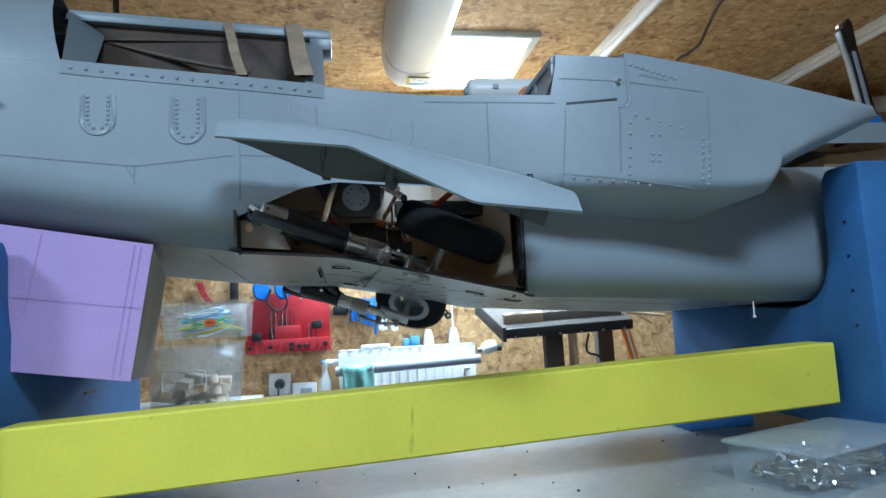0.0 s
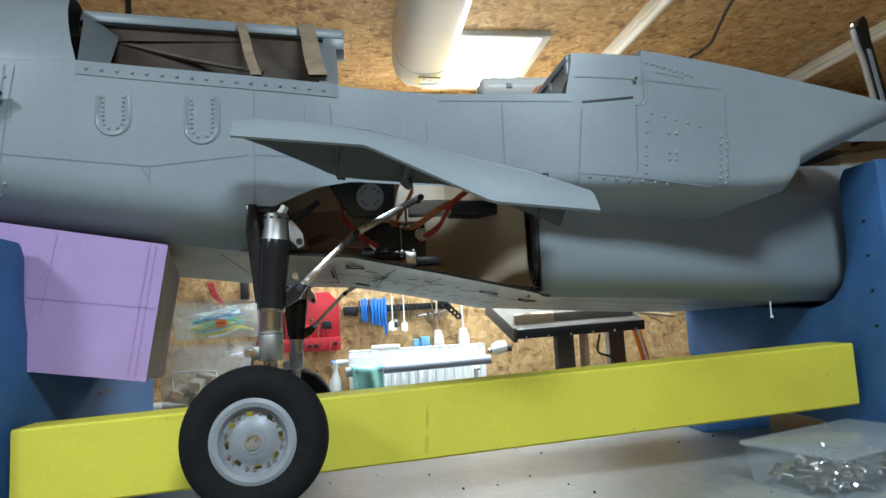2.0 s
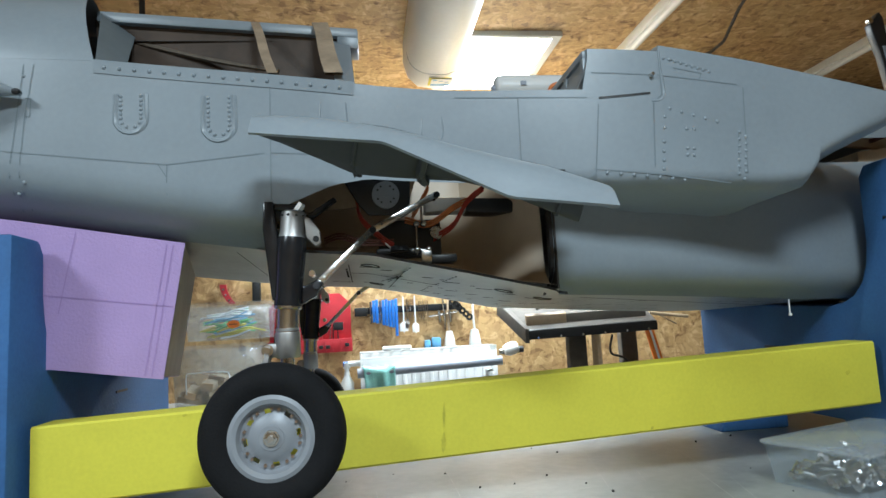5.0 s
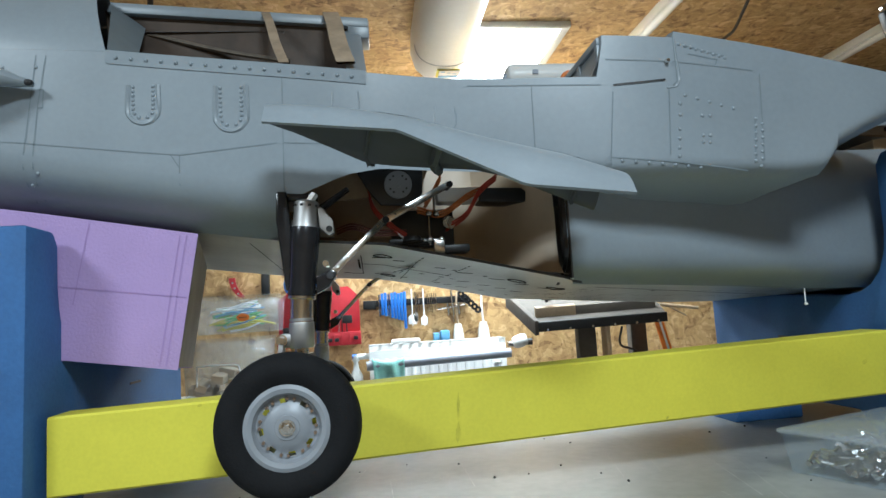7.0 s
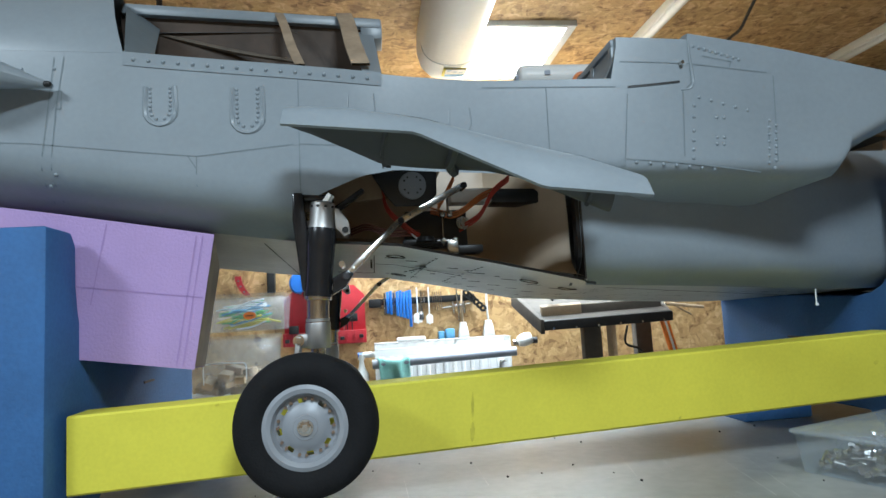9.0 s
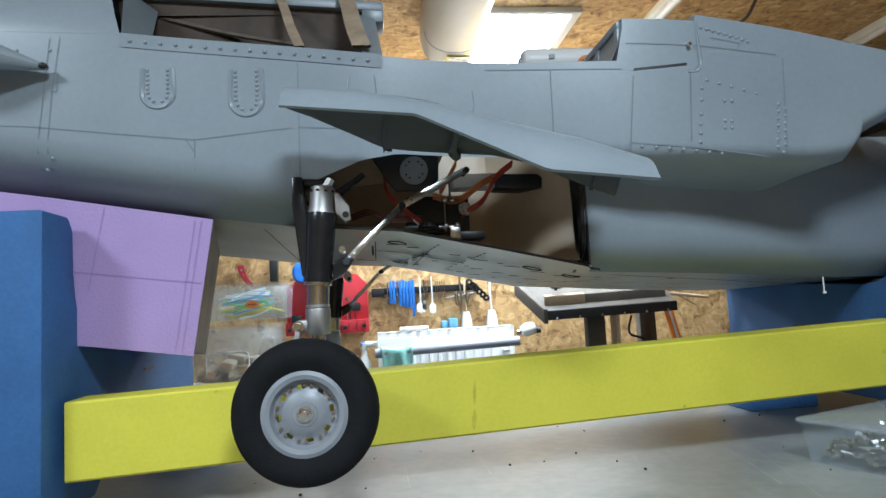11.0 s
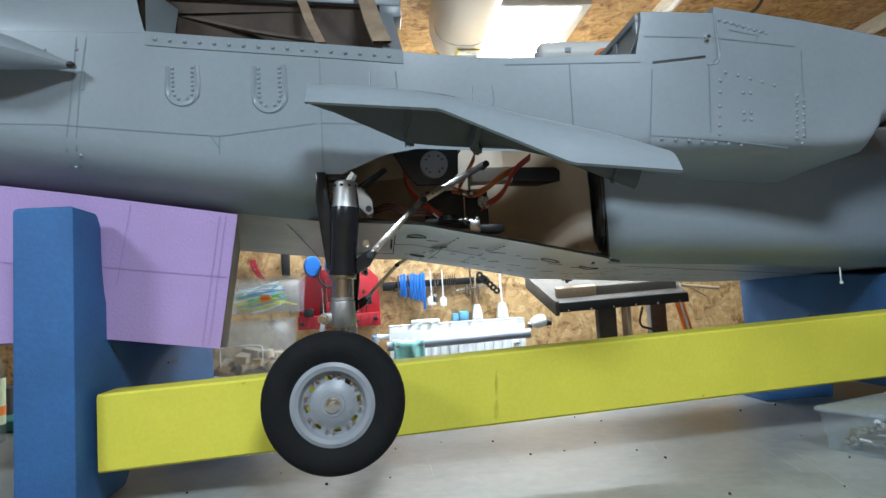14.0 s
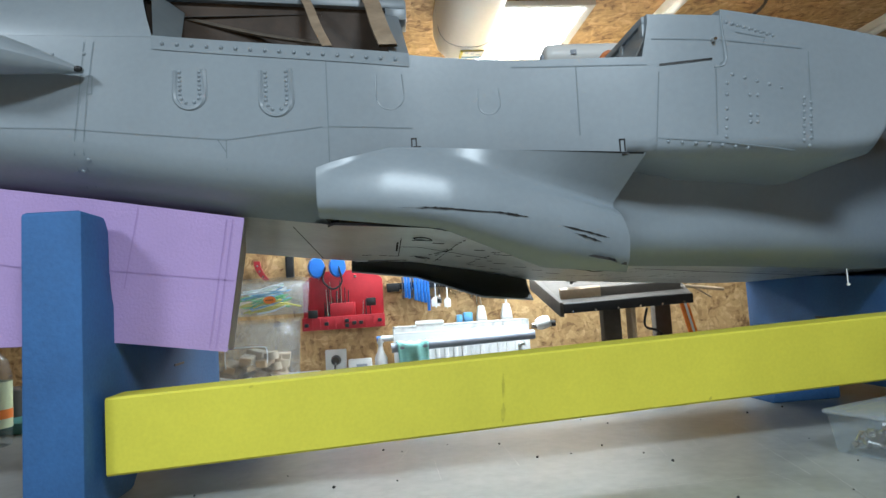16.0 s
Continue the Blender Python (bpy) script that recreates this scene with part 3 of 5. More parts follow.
    bmesh.ops.create_uvsphere(b, u_segments=12, v_segments=8, radius=0.0034)
    b.transform(Matrix.Diagonal((1.4, 1, 1, 1)))
    merge(bm, b, Matrix.Translation((-0.062, -0.540, 0.5225)))
    part("pylon_tip", bm, BLACK, plane)
    # dangling pin under the trunk
    bm = bmesh.new()
    rod(bm, (0.868, -0.42, 0.262), (0.864, -0.425, 0.242), 0.0009, 0.0009, 8)
    box(bm, 0.862, 0.866, -0.427, -0.424, 0.240, 0.243, 0.0006)
    part("pin", bm, WHITE, plane, "small pale pin hanging below")


skin_details()


def gear_bay():
    """Lining and equipment inside the open bay, and the matching bay on the far side."""
    b = 0.36
    bm = bmesh.new()
    sheet(bm, [[(x, -0.345 - 0.125 * ease(0.42, 0.512, x) + d, lerp_table(BOTTOM, x) + 0.004 + z) for d, z in ((-0.05, 0), (-0.02, 0.004), (-0.004, 0.018), (0, 0.04), (0, 0.075), (0.004, 0.11), (0.01, 0.15))] for x in [0.190 + 0.0161 * i for i in range(21)]])
    part("bay_back", bm, TAN, plane, "tan glossy moulded bay lining")
    # end walls coloured near black, the shade of the gaps put into the colour
    part("bay_end", box(bmesh.new(), 0.187, 0.190, -0.53, -0.33, 0.352, 0.455), DARK, plane, "bay end wall, near black for the shade in the gap")
    part("bay_end", box(bmesh.new(), 0.5185, 0.5205, -0.50, -0.468, 0.29, 0.40), DARK, plane, "bay end wall, near black for the shade in the gap")
    bm = bmesh.new()
    for i in range(40):
        x0, x1 = BAY0 + (BAY1 - BAY0) * i / 40, BAY0 + (BAY1 - BAY0) * (i + 1) / 40
        y0, y1 = flank(x0, lerp_table(BOTTOM, x0)), flank(x1, lerp_table(BOTTOM, x1))
        z0, z1 = lerp_table(BOTTOM, x0) - 0.006, lerp_table(BOTTOM, x1) - 0.006
        f0, f1 = [ease(BAY0 - 0.01, BAY0 + 0.01, x) * (1 - ease(BAY1 - 0.02, BAY1, x)) for x in (x0, x1)]
        y0, y1 = y0 - 0.05 * f0, y1 - 0.05 * f1
        bm.faces.new([bm.verts.new(p) for p in ((x0, y0 - 0.001, z0 + 0.0025), (x1, y1 - 0.001, z1 + 0.0025), (x1, y1 - 0.001, z1 - 0.0005), (x0, y0 - 0.001, z0 - 0.0005))])
    part("bay_edge", bm, BLACK, plane, "thin black bay edge", 0)
    bm = bmesh.new()
    sheet(bm, [[(BAY1 - 0.003, trunk(BAY1, z) - 0.0015, z), (BAY1 + 0.0012, trunk(BAY1, z) - 0.0015, z)] for z in [0.284 + 0.0105 * i for i in range(12)]])
    part("bay_seal", bm, BLACK, plane, "thin black edge of the bay", 0)
    # hidden board added above the opening to keep ceiling light out of the bay
    part("equipment_tray", box(bmesh.new(), 0.20, 0.365, -0.51, -0.34, 0.448, 0.452), WOOD, plane, "unseen board added to shade the bay")
    # plywood former with servo plate
    bm = bmesh.new()
    prism(bm, [(0.195, 0.40), (0.225, 0.40), (0.30, 0.405), (0.31, 0.45), (0.195, 0.45)], "y", -0.45, -0.446)
    part("former", bm, WOOD, plane, "plywood former")
    bm = bmesh.new()
    prism(bm, [(0.266, 0.442), (0.352, 0.442), (0.350, 0.402), (0.338, 0.389), (0.300, 0.390), (0.288, 0.404)], "y", -0.475, -0.468, 0.001)
    part("servo_plate", bm, BLACK, plane, "black servo mounting plate")
    bm = bmesh.new()
    m = Matrix.Translation((0.321, -0.478, 0.413)) @ Matrix.Rotation(radians(90), 4, "X")
    lathe(bm, [(0, -0.002), (0.0165, -0.002), (0.0165, 0.003), (0.0150, 0.004), (0.004, 0.004), (0.004, 0.006), (0, 0.006)], 32, m)
    part("servo_disc", bm, RIM, plane, "round grey servo disc with holes")
    bm = bmesh.new()
    for i in range(12):
        a = 2 * math.pi * i / 12
        if i % 3 == 0:
            continue
        p = Vector((0.321 + 0.011 * math.cos(a), -0.4822, 0.413 + 0.011 * math.sin(a)))
        rod(bm, p, p + Vector((0, -0.0006, 0)), 0.0012, seg=8)
    part("disc_holes", bm, BLACK, plane)
    # servo with arm
    bm = bmesh.new()
    box(bm, 0.312, 0.390, -0.44, -0.405, 0.342, 0.388, 0.002)
    box(bm, 0.375, 0.408, -0.448, -0.415, 0.332, 0.342, 0.002)
    box(bm, 0.308, 0.36, -0.445, -0.41, 0.345, 0.352, 0.002)
    servo = part("servo", bm, BLACK, plane, "black servo block")
    bm = bmesh.new()
    lathe(bm, [(0, 0.006), (0.003, 0.006), (0.0035, 0.004), (0.008, 0.004), (0.0086, 0), (0, 0)], 24, pose(0.384, -0.442, 0.370, 90, 0, 0))
    part("washer", bm, STEEL, servo, "bright round washer")
    bm = bmesh.new()
    rod(bm, (0.365, -0.455, 0.410), (0.365, -0.455, 0.382), 0.0016, seg=8)
    rod(bm, (0.358, -0.452, 0.380), (0.358, -0.452, 0.342), 0.0012, seg=8)
    rod(bm, (0.350, -0.452, 0.348), (0.374, -0.452, 0.348), 0.0016, seg=8)
    for x, z in ((0.358, 0.380), (0.367, 0.380), (0.358, 0.348), (0.372, 0.348)):
        b = bmesh.new()
        bmesh.ops.create_uvsphere(b, u_segments=10, v_segments=7, radius=0.0042)
        merge(bm, b, Matrix.Translation((x, -0.455, z)))
    box(bm, 0.362, 0.375, -0.462, -0.45, 0.331, 0.346, 0.001)
    part("servo_arm", bm, STEEL, servo, "steel ball links and arm")
    bm = bmesh.new()
    rod(bm, (0.336, -0.45, 0.348), (0.336, -0.45, 0.354), 0.012, 0.010, 16)
    part("servo_horn", bm, BLACK, servo)
    # pivot bracket at the front of the bay
    bm = bmesh.new()
    prism(bm, [(0.190, 0.355), (0.245, 0.350), (0.225, 0.39), (0.190, 0.405)], "y", -0.50, -0.496)
    part("bracket", bm, ALU, plane)
    bm = bmesh.new()
    rod(bm, (0.199, -0.502, 0.377), (0.199, -0.498, 0.377), 0.005, seg=14)
    part("screw", bm, STEEL, plane, "crosshead screw")
    bm = bmesh.new()
    rod(bm, (0.255, -0.455, 0.437), (0.255, -0.449, 0.437), 0.005, seg=14)
    part("screw", bm, STEEL, plane, "crosshead screw")
    for mat, name, paths in ((REDWIRE, "red_cable", [[(0.285, -0.445, 0.41), (0.292, -0.45, 0.385), (0.315, -0.447, 0.362), (0.33, -0.44, 0.352)], [(0.38, -0.44, 0.36), (0.405, -0.45, 0.375), (0.425, -0.445, 0.405), (0.45, -0.43, 0.425)]]),
                             (ORANGEWIRE, "orange_cable", [[(0.345, -0.44, 0.385), (0.375, -0.445, 0.378), (0.41, -0.44, 0.40), (0.44, -0.42, 0.415)], [(0.355, -0.43, 0.39), (0.365, -0.435, 0.405), (0.378, -0.43, 0.428)]]),
                             (WHITE, "white_cable", [[(0.287, -0.444, 0.408), (0.295, -0.449, 0.383), (0.318, -0.446, 0.360), (0.332, -0.44, 0.348)]]),
                             (BROWNWIRE, "brown_cable", [[(0.245, -0.44, 0.362), (0.265, -0.45, 0.366), (0.29, -0.448, 0.358), (0.33, -0.44, 0.357)]])):
        for pth in paths:
            for k in range(3 if mat is not WHITE else 1):
                bm = bmesh.new()
                cord(bm, [(x, y - 0.002 * k, z + 0.0028 * k) for x, y, z in pth], 0.0013, 6, 8)
                part(name, bm, mat, plane)
    bm = bmesh.new()
    box(bm, 0.372, 0.435, -0.435, -0.405, 0.398, 0.416, 0.002)
    part("receiver", bm, WHITE, plane, "white plastic receiver box")
    bm = bmesh.new()
    prism(bm, [(0.425, 0.396), (0.505, 0.392), (0.48, 0.412), (0.425, 0.414)], "y", -0.44, -0.40, 0.002)
    part("battery", bm, BLACK, plane)


gear_bay()


# ---- foam supports ----
def cradle(x0, x1, y0, tall, depth, seat, label):
    ob = holder("foam_cradle", label, "cradle", pose(x0, y0, TABLE), "foam cradles")
    w, d = x1 - x0, depth
    outline = [(0, 0.0), (0.12, 0.0), (0.15, 0.028), (d, 0.030), (d, tall - 0.05), (d - 0.06, tall - 0.05), (d - 0.07, seat + 0.04), (d - 0.10, seat + 0.01), (0.15, seat), (0.125, seat + 0.004), (0.103, seat + 0.014), (0.086, seat + 0.031), (0.076, seat + 0.054), (0.071, seat + 0.082), (0.07, tall - 0.015), (0.06, tall), (0.004, tall)]
    bm = bmesh.new()
    prism(bm, outline, "x", 0, w, 0.005)
    part("slab", bm, BLUE, ob, "blue sealed foam slab")
    side = w if x0 < 0.5 else 0
    out = 1 if x0 < 0.5 else -1
    bm = bmesh.new()
    yy = 0.27
    prism(bm, [(side, 0.0), (side + out * 0.115, 0.0), (side + out * 0.10, 0.034), (side, 0.05)], "y", yy, yy + 0.10, 0.003)
    part("foot", bm, BLUE, ob, "blue foam foot")
    part("slot", box(bmesh.new(), side - 0.0012, side + 0.0012, 0.27, 0.31, 0.125, 0.128), BLACK, ob, "dark slot")
    for k in range(4 if x0 > 0.5 else 0):
        z = 0.30 - 0.045 * k
        part("nick", prism(bmesh.new(), [(0.03, z), (0.035, z + 0.002), (0.035, z - 0.003)], "x", -0.0012, 0.001), BLACK, ob, "dark cut nick")
    return ob


cradle(-0.114, -0.054, -0.56, 0.31, 0.51, 0.168, "blue foam cradle under the violet block")
cradle(0.955, 1.06, -0.535, 0.375, 0.51, 0.190, "tall blue foam cradle at the intake end")

bm = bmesh.new()
rows = []
for i in range(25):
    x = -0.044 + 0.982 * i / 24
    y, z = -0.536 + (x + 0.044) * 0.06, 0.098 + 0.026 * i / 24
    h = 0.079
    r = 0.0022
    rows.append([(x, y + r, z), (x, y + 0.05, z), (x, y + 0.05, z + h), (x, y + r, z + h), (x, y, z + h - r), (x, y, z + r), (x, y + r, z)])
made = sheet(bm, rows)
bm.faces.new(made[0][:6])
bm.faces.new(made[-1][:6])
bmesh.ops.remove_doubles(bm, verts=bm.verts, dist=0.0001)
beam = thing("foam_beam", bm, YELLOW, "long yellow foam beam joining the blue cradles", "foam beam", smooth=25)


def beam_mark(x, up, tall, wide, name, label):
    """A worn mark with an uneven outline on the front of the beam."""
    rn = random.Random(int(x * 1000))
    y, z = -0.536 + (x + 0.044) * 0.06 - 0.0006, 0.098 + 0.026 * (x + 0.044) / 0.982 + up
    rows = []
    for i in range(9):
        f = i / 8
        w = wide * (0.25 + math.sin(math.pi * f)) * rn.uniform(0.6, 1.1)
        rows.append([(x - w + 0.002 * f, y, z + tall * f), (x + w + 0.002 * f, y, z + tall * f)])
    b = bmesh.new()
    sheet(b, rows)
    part(name, b, STAIN, beam, label, 0)


beam_mark(0.370, 0.006, 0.022, 0.0022, "dent", "small dark dent in the foam")
beam_mark(0.372, 0.030, 0.030, 0.0014, "dent", "small dark dent in the foam")
beam_mark(0.893, 0.040, 0.006, 0.0030, "dent", "small dark dent in the foam")
beam_mark(0.10, 0.074, 0.003, 0.002, "nick", "tiny nick at the edge")
beam_mark(0.62, 0.003, 0.004, 0.0015, "nick", "tiny nick at the edge")

block_ob = holder("foam_support", "violet insulation foam block under the fuselage", "foam block", pose(-0.1, -0.435, 0.23))
front = [(-0.6, 0.02), (0.05, 0.002), (0.166, -0.016), (0.190, 0.132), (0.018, 0.163), (-0.25, 0.207), (-0.6, 0.23)]
back = [(x - (0.048 if x > 0.1 else 0), z - 0.014) for x, z in front]
bm = bmesh.new()
sheet(bm, [[(x, y, z) for x, z in ring + ring[:1]] for y, ring in ((-0.05, front), (0.185, back))])
bm.faces.new([v for v in list(bm.verts)[:7]])
bm.faces.new([v for v in list(bm.verts)[8:15]])
bmesh.ops.remove_doubles(bm, verts=bm.verts, dist=0.0001)
bmesh.ops.bevel(bm, geom=bm.edges[:], offset=0.0015, segments=2, affect="EDGES", profile=0.5)
part("block", bm, PURPLE, block_ob)
bm = bmesh.new()
sheet(bm, [[(0.1675, -0.0478, -0.0145), (0.1195, 0.183, -0.0285)], [(0.1912, -0.0478, 0.1305), (0.1432, 0.183, 0.1165)]])
part("cut_face", bm, BEIGE, block_ob, "brownish cut face")
bm = bmesh.new()
for (xa, za), (xb, zb) in (((0.148, -0.012), (0.172, 0.132)), ((0.155, -0.013), (0.179, 0.132)), ((-0.02, 0.09), (0.178, 0.062)), ((0.058, 0.06), (0.075, 0.15)), ((-0.16, 0.11), (-0.02, 0.085))):
    d = Vector((xb - xa, 0, zb - za)).normalized()
    s = Vector((-d.z, 0, d.x)) * 0.0006
    a, b = Vector((xa, -0.0506, za)), Vector((xb, -0.0506, zb))
    bm.faces.new([bm.verts.new(p) for p in (a - s, b - s, b + s, a + s)])
part("pressed_line", bm, material("violet_groove", (0.345, 0.23, 0.47), 0.8), block_ob, "pressed line in the foam", 0)


# ---- landing gear ----
TWIST = 70
PIVOT = Vector((0.220, -0.538, 0.397))
FARPIVOT = Vector((0.1995, -0.03, 0.352))


def leg_pose(pivot, fold, side):
    """fold 0: leg down; 1: lying in its bay."""
    swing = 74 if side < 0 else 90
    outward = 30 * math.sin(math.pi * fold) ** 0.8 if 0 < fold < 1 else 0
    return (Matrix.Translation(pivot + Vector((-0.016, 0, -0.005)) * fold ** 2) @ Matrix.Rotation(radians(side * outward), 4, "X") @ Matrix.Rotation(radians(-side * 26 * fold ** 3), 4, "Z") @ Matrix.Rotation(radians(-swing * fold), 4, "Y")
            @ Matrix.Rotation(radians(-side * TWIST * fold ** 4), 4, "Z"))


def gear(pivot, s, label):
    """A leg with its wheel, hung from its pivot; s is -1 where the wheel's outer face looks to smaller y."""
    ob = holder("landing_gear", label, "landing gear", pose(*pivot), "landing gear legs")
    lean = Matrix.Rotation(radians(5), 4, "Y")
    bm = bmesh.new()
    lathe(bm, [(0, -0.011), (0.010, -0.011), (0.0128, -0.013), (0.0132, -0.017), (0.0134, -0.036), (0.0145, -0.040), (0, -0.041)], 32, lean)
    prism(bm, [(0.010, -0.018), (0.016, -0.020), (0.026, -0.034), (0.027, -0.047), (0.021, -0.050), (0.012, -0.041)], "y", -0.006, 0.006, 0.001)
    part("leg_head", bm, ALU, ob, "brushed pale grey collar with a lug")
    bm = bmesh.new()
    for i in range(10):
        p = Vector((0.0133 * math.cos(2 * math.pi * i / 10), 0.0133 * math.sin(2 * math.pi * i / 10), -0.0175))
        rod(bm, lean @ (p * 0.97), lean @ Vector((p.x * 1.03, p.y * 1.03, p.z)), 0.0017, seg=8)
    tagged(part("collar_holes", bm, BLACK, ob, "ring of small dark holes"), kind="stuff")
    part("lug_pin", rod(bmesh.new(), (0.022, -0.0075, -0.043), (0.022, 0.0075, -0.043), 0.0035, seg=10), BLACK, ob)
    bm = bmesh.new()
    rod(bm, (0.002, 0, -0.012), (0.008, -0.002, -0.003), 0.0055, 0.0045, 6)
    part("head_bolt", bm, STEEL, ob, "bright hexagon bolt")
    part("side_bolt", rod(bmesh.new(), (0.017, -0.012, -0.080), (0.017, 0.012, -0.080), 0.0036, seg=6), STEEL, ob)
    bm = bmesh.new()
    lathe(bm, [(0, -0.040), (0.0148, -0.040), (0.0158, -0.045), (0.0158, -0.056), (0.0146, -0.080), (0.0142, -0.104), (0.0148, -0.108), (0.0148, -0.1125), (0.0135, -0.1135), (0, -0.1135)], 32, lean)
    prism(bm, [(-0.033, 0.0), (-0.022, 0.0), (-0.0185, -0.040), (-0.0195, -0.108), (-0.026, -0.106), (-0.034, -0.030)], "y", -0.004, 0.008, 0.002)
    rod(bm, (-0.032, 0.008, -0.004), (0.010, 0.008, -0.006), 0.0045, seg=14)
    prism(bm, [(0.006, -0.112), (0.020, -0.104), (0.029, -0.090), (0.022, -0.086), (0.006, -0.094)], "y", -0.0065, 0.0065, 0.0015)
    rod(bm, (0.012, 0.004, -0.02), (0.042, 0.02, 0.004), 0.0042, 0.0034, 10)
    part("leg_tube", bm, CARBON, ob, "glossy black tapered tube with a side strut")
    bm = bmesh.new()
    lathe(bm, [(0.0138, -0.1128), (0.0146, -0.1132), (0.0146, -0.1158), (0.0138, -0.1165)], 32, lean)
    part("end_ring", bm, STEEL, ob, "thin bright ring")
    bm = bmesh.new()
    rod(bm, (-0.0098, 0, -0.110), (-0.0115, 0, -0.152), 0.0118, 0.0118, 28)
    rod(bm, (-0.0115, 0, -0.152), (-0.013, 0, -0.20), 0.0075, 0.0075, 20)
    part("piston", bm, STEEL, ob, "polished steel piston")
    bm = bmesh.new()
    lathe(bm, [(0.0, -0.140), (0.0128, -0.140), (0.0132, -0.142), (0.0132, -0.165), (0.012, -0.167), (0, -0.167)], 28, Matrix.Translation((-0.0112, 0, 0)))
    box(bm, -0.034, -0.012, -0.007, 0.007, -0.166, -0.151, 0.003)
    lathe(bm, [(0.0118, -0.136), (0.0124, -0.136), (0.0124, -0.139), (0.0118, -0.139)], 28, Matrix.Translation((-0.0112, 0, 0)))
    part("clamp", bm, ALU, ob, "aluminium clamp collar")
    for z0, z1, x0, x1 in ((-0.158, -0.190, -0.031, -0.036), (-0.190, -0.226, -0.036, -0.024)):
        bm = bmesh.new()
        a, d = Vector((x0, 0, z0)), Vector((x1 - x0, 0, z1 - z0))
        e, n = d.normalized(), Vector((0, 1, 0))
        out = e.cross(n)
        for w in (-0.0085, 0.0085):
            b = bmesh.new()
            box(b, -0.0026, 0.0026, -0.0024, 0.0024, 0, d.length, 0.0008)
            merge(bm, b, Matrix.Translation(a + n * w) @ Matrix((out, n, e)).transposed().to_4x4())
        for f in (0.02, 0.98):
            b = bmesh.new()
            box(b, -0.0026, 0.0026, -0.0105, 0.0105, -0.005, 0.005, 0.0012)
            merge(bm, b, Matrix.Translation(a + d * f) @ Matrix((out, n, e)).transposed().to_4x4())
        for f in (0, 1):
            rod(bm, a + d * f - n * 0.0125, a + d * f + n * 0.0125, 0.0034, seg=12)
        part("torque_link", bm, ALU, ob, "flat slotted aluminium torque link")
    bm = bmesh.new()
    rod(bm, (-0.031, s * 0.010, -0.158), (-0.031, s * 0.006, -0.158), 0.006, 0.006, 16)
    rod(bm, (-0.031, s * 0.013, -0.158), (-0.031, s * 0.009, -0.158), 0.0035, 0.004, 12)
    part("pin", bm, STEEL, ob)
    bm = bmesh.new()
    prism(bm, [(-0.020, -0.19), (0.0, -0.19), (-0.004, -0.245), (-0.026, -0.245)], "y", -0.006 if s < 0 else -0.002, 0.002 if s < 0 else 0.006, 0.001)
    rod(bm, (-0.0175, 0.0, -0.236), (-0.0175, s * 0.045, -0.236), 0.006, seg=14)
    part("axle_fork", bm, ALU, ob)
    m = Matrix.Translation((-0.0205, s * 0.054, -0.237)) @ Matrix.Rotation(radians(90 * (1 if s < 0 else -1)), 4, "X")
    bm = bmesh.new()
    prof = [(0.0398, -0.016), (0.046, -0.0195), (0.053, -0.0215), (0.061, -0.0195), (0.0665, -0.0145), (0.0685, -0.007), (0.0692, 0)]
    lathe(bm, prof + [(r, -h) for r, h in prof[-2::-1]], 64, m)
    tyre = part("wheel", bm, RUBBER, ob, "wheel with smooth black rubber tyre")
    m = m @ Matrix.Diagonal((0.94, 0.94, 1, 1))
    bm = bmesh.new()
    lathe(bm, [(0.031, -0.014), (0.031, 0.0085), (0.0325, 0.0105), (0.034, 0.0165), (0.0385, 0.0178), (0.0425, 0.0165), (0.0430, 0.014), (0.0425, -0.016), (0.031, -0.016)], 64, m)
    rim = part("rim", bm, RIM, tyre, "pale grey painted rim")
    bm = bmesh.new()
    b = bmesh.new()
    seg = 96
    radii = [(0.0045, 0.0150), (0.012, 0.0150), (0.0125, 0.0142), (0.014, 0.0140), (0.021, 0.0115), (0.0243, 0.0090), (0.0285, 0.0085), (0.0312, 0.0085)]
    rings = [[b.verts.new((r * math.cos(2 * math.pi * i / seg), r * math.sin(2 * math.pi * i / seg), h)) for i in range(seg)] for r, h in radii]
    for q in range(len(rings) - 1):
        for i in range(seg):
            if q == 5 and i % 12 in (0, 1, 2, 3) and i // 12 != 8:
                continue
            b.faces.new((rings[q][i], rings[q][(i + 1) % seg], rings[q + 1][(i + 1) % seg], rings[q + 1][i]))
    merge(bm, b, m)
    part("hub_disc", bm, RIM, tyre, "grey hub disc pierced by small holes")
    bm = bmesh.new()
    for i in range(16):
        a = 2 * math.pi * (i + (0.68 if i % 2 else 1.02)) / 16 + 0.12
        b = bmesh.new()
        bmesh.ops.create_cone(b, cap_ends=True, segments=6, radius1=0.0019, radius2=0.0016, depth=0.003)
        merge(bm, b, m @ Matrix.Translation((0.0278 * math.cos(a), 0.0278 * math.sin(a), 0.0098)))
    part("rim_bolts", bm, material("bolt_copper", (0.34, 0.25, 0.19), 0.4, 0.8), tyre, "copper-brown rim bolts")
    bm = bmesh.new()
    lathe(bm, [(0, 0.021), (0.0038, 0.021), (0.0042, 0.0185), (0.0065, 0.018), (0.0075, 0.0155), (0.0075, 0.0145)], 6, m)
    lathe(bm, [(0, 0.0165), (0.008, 0.0165), (0.0083, 0.0148)], 24, m)
    part("hub_nut", bm, STEEL, tyre, "steel axle nut")
    return ob


near_gear = gear(PIVOT, -1, "black and steel landing gear leg with grey wheel")
far_gear = gear(FARPIVOT, 1, "landing gear leg on the far side of the belly")
ARM = 0.0890          # each half of the folding brace


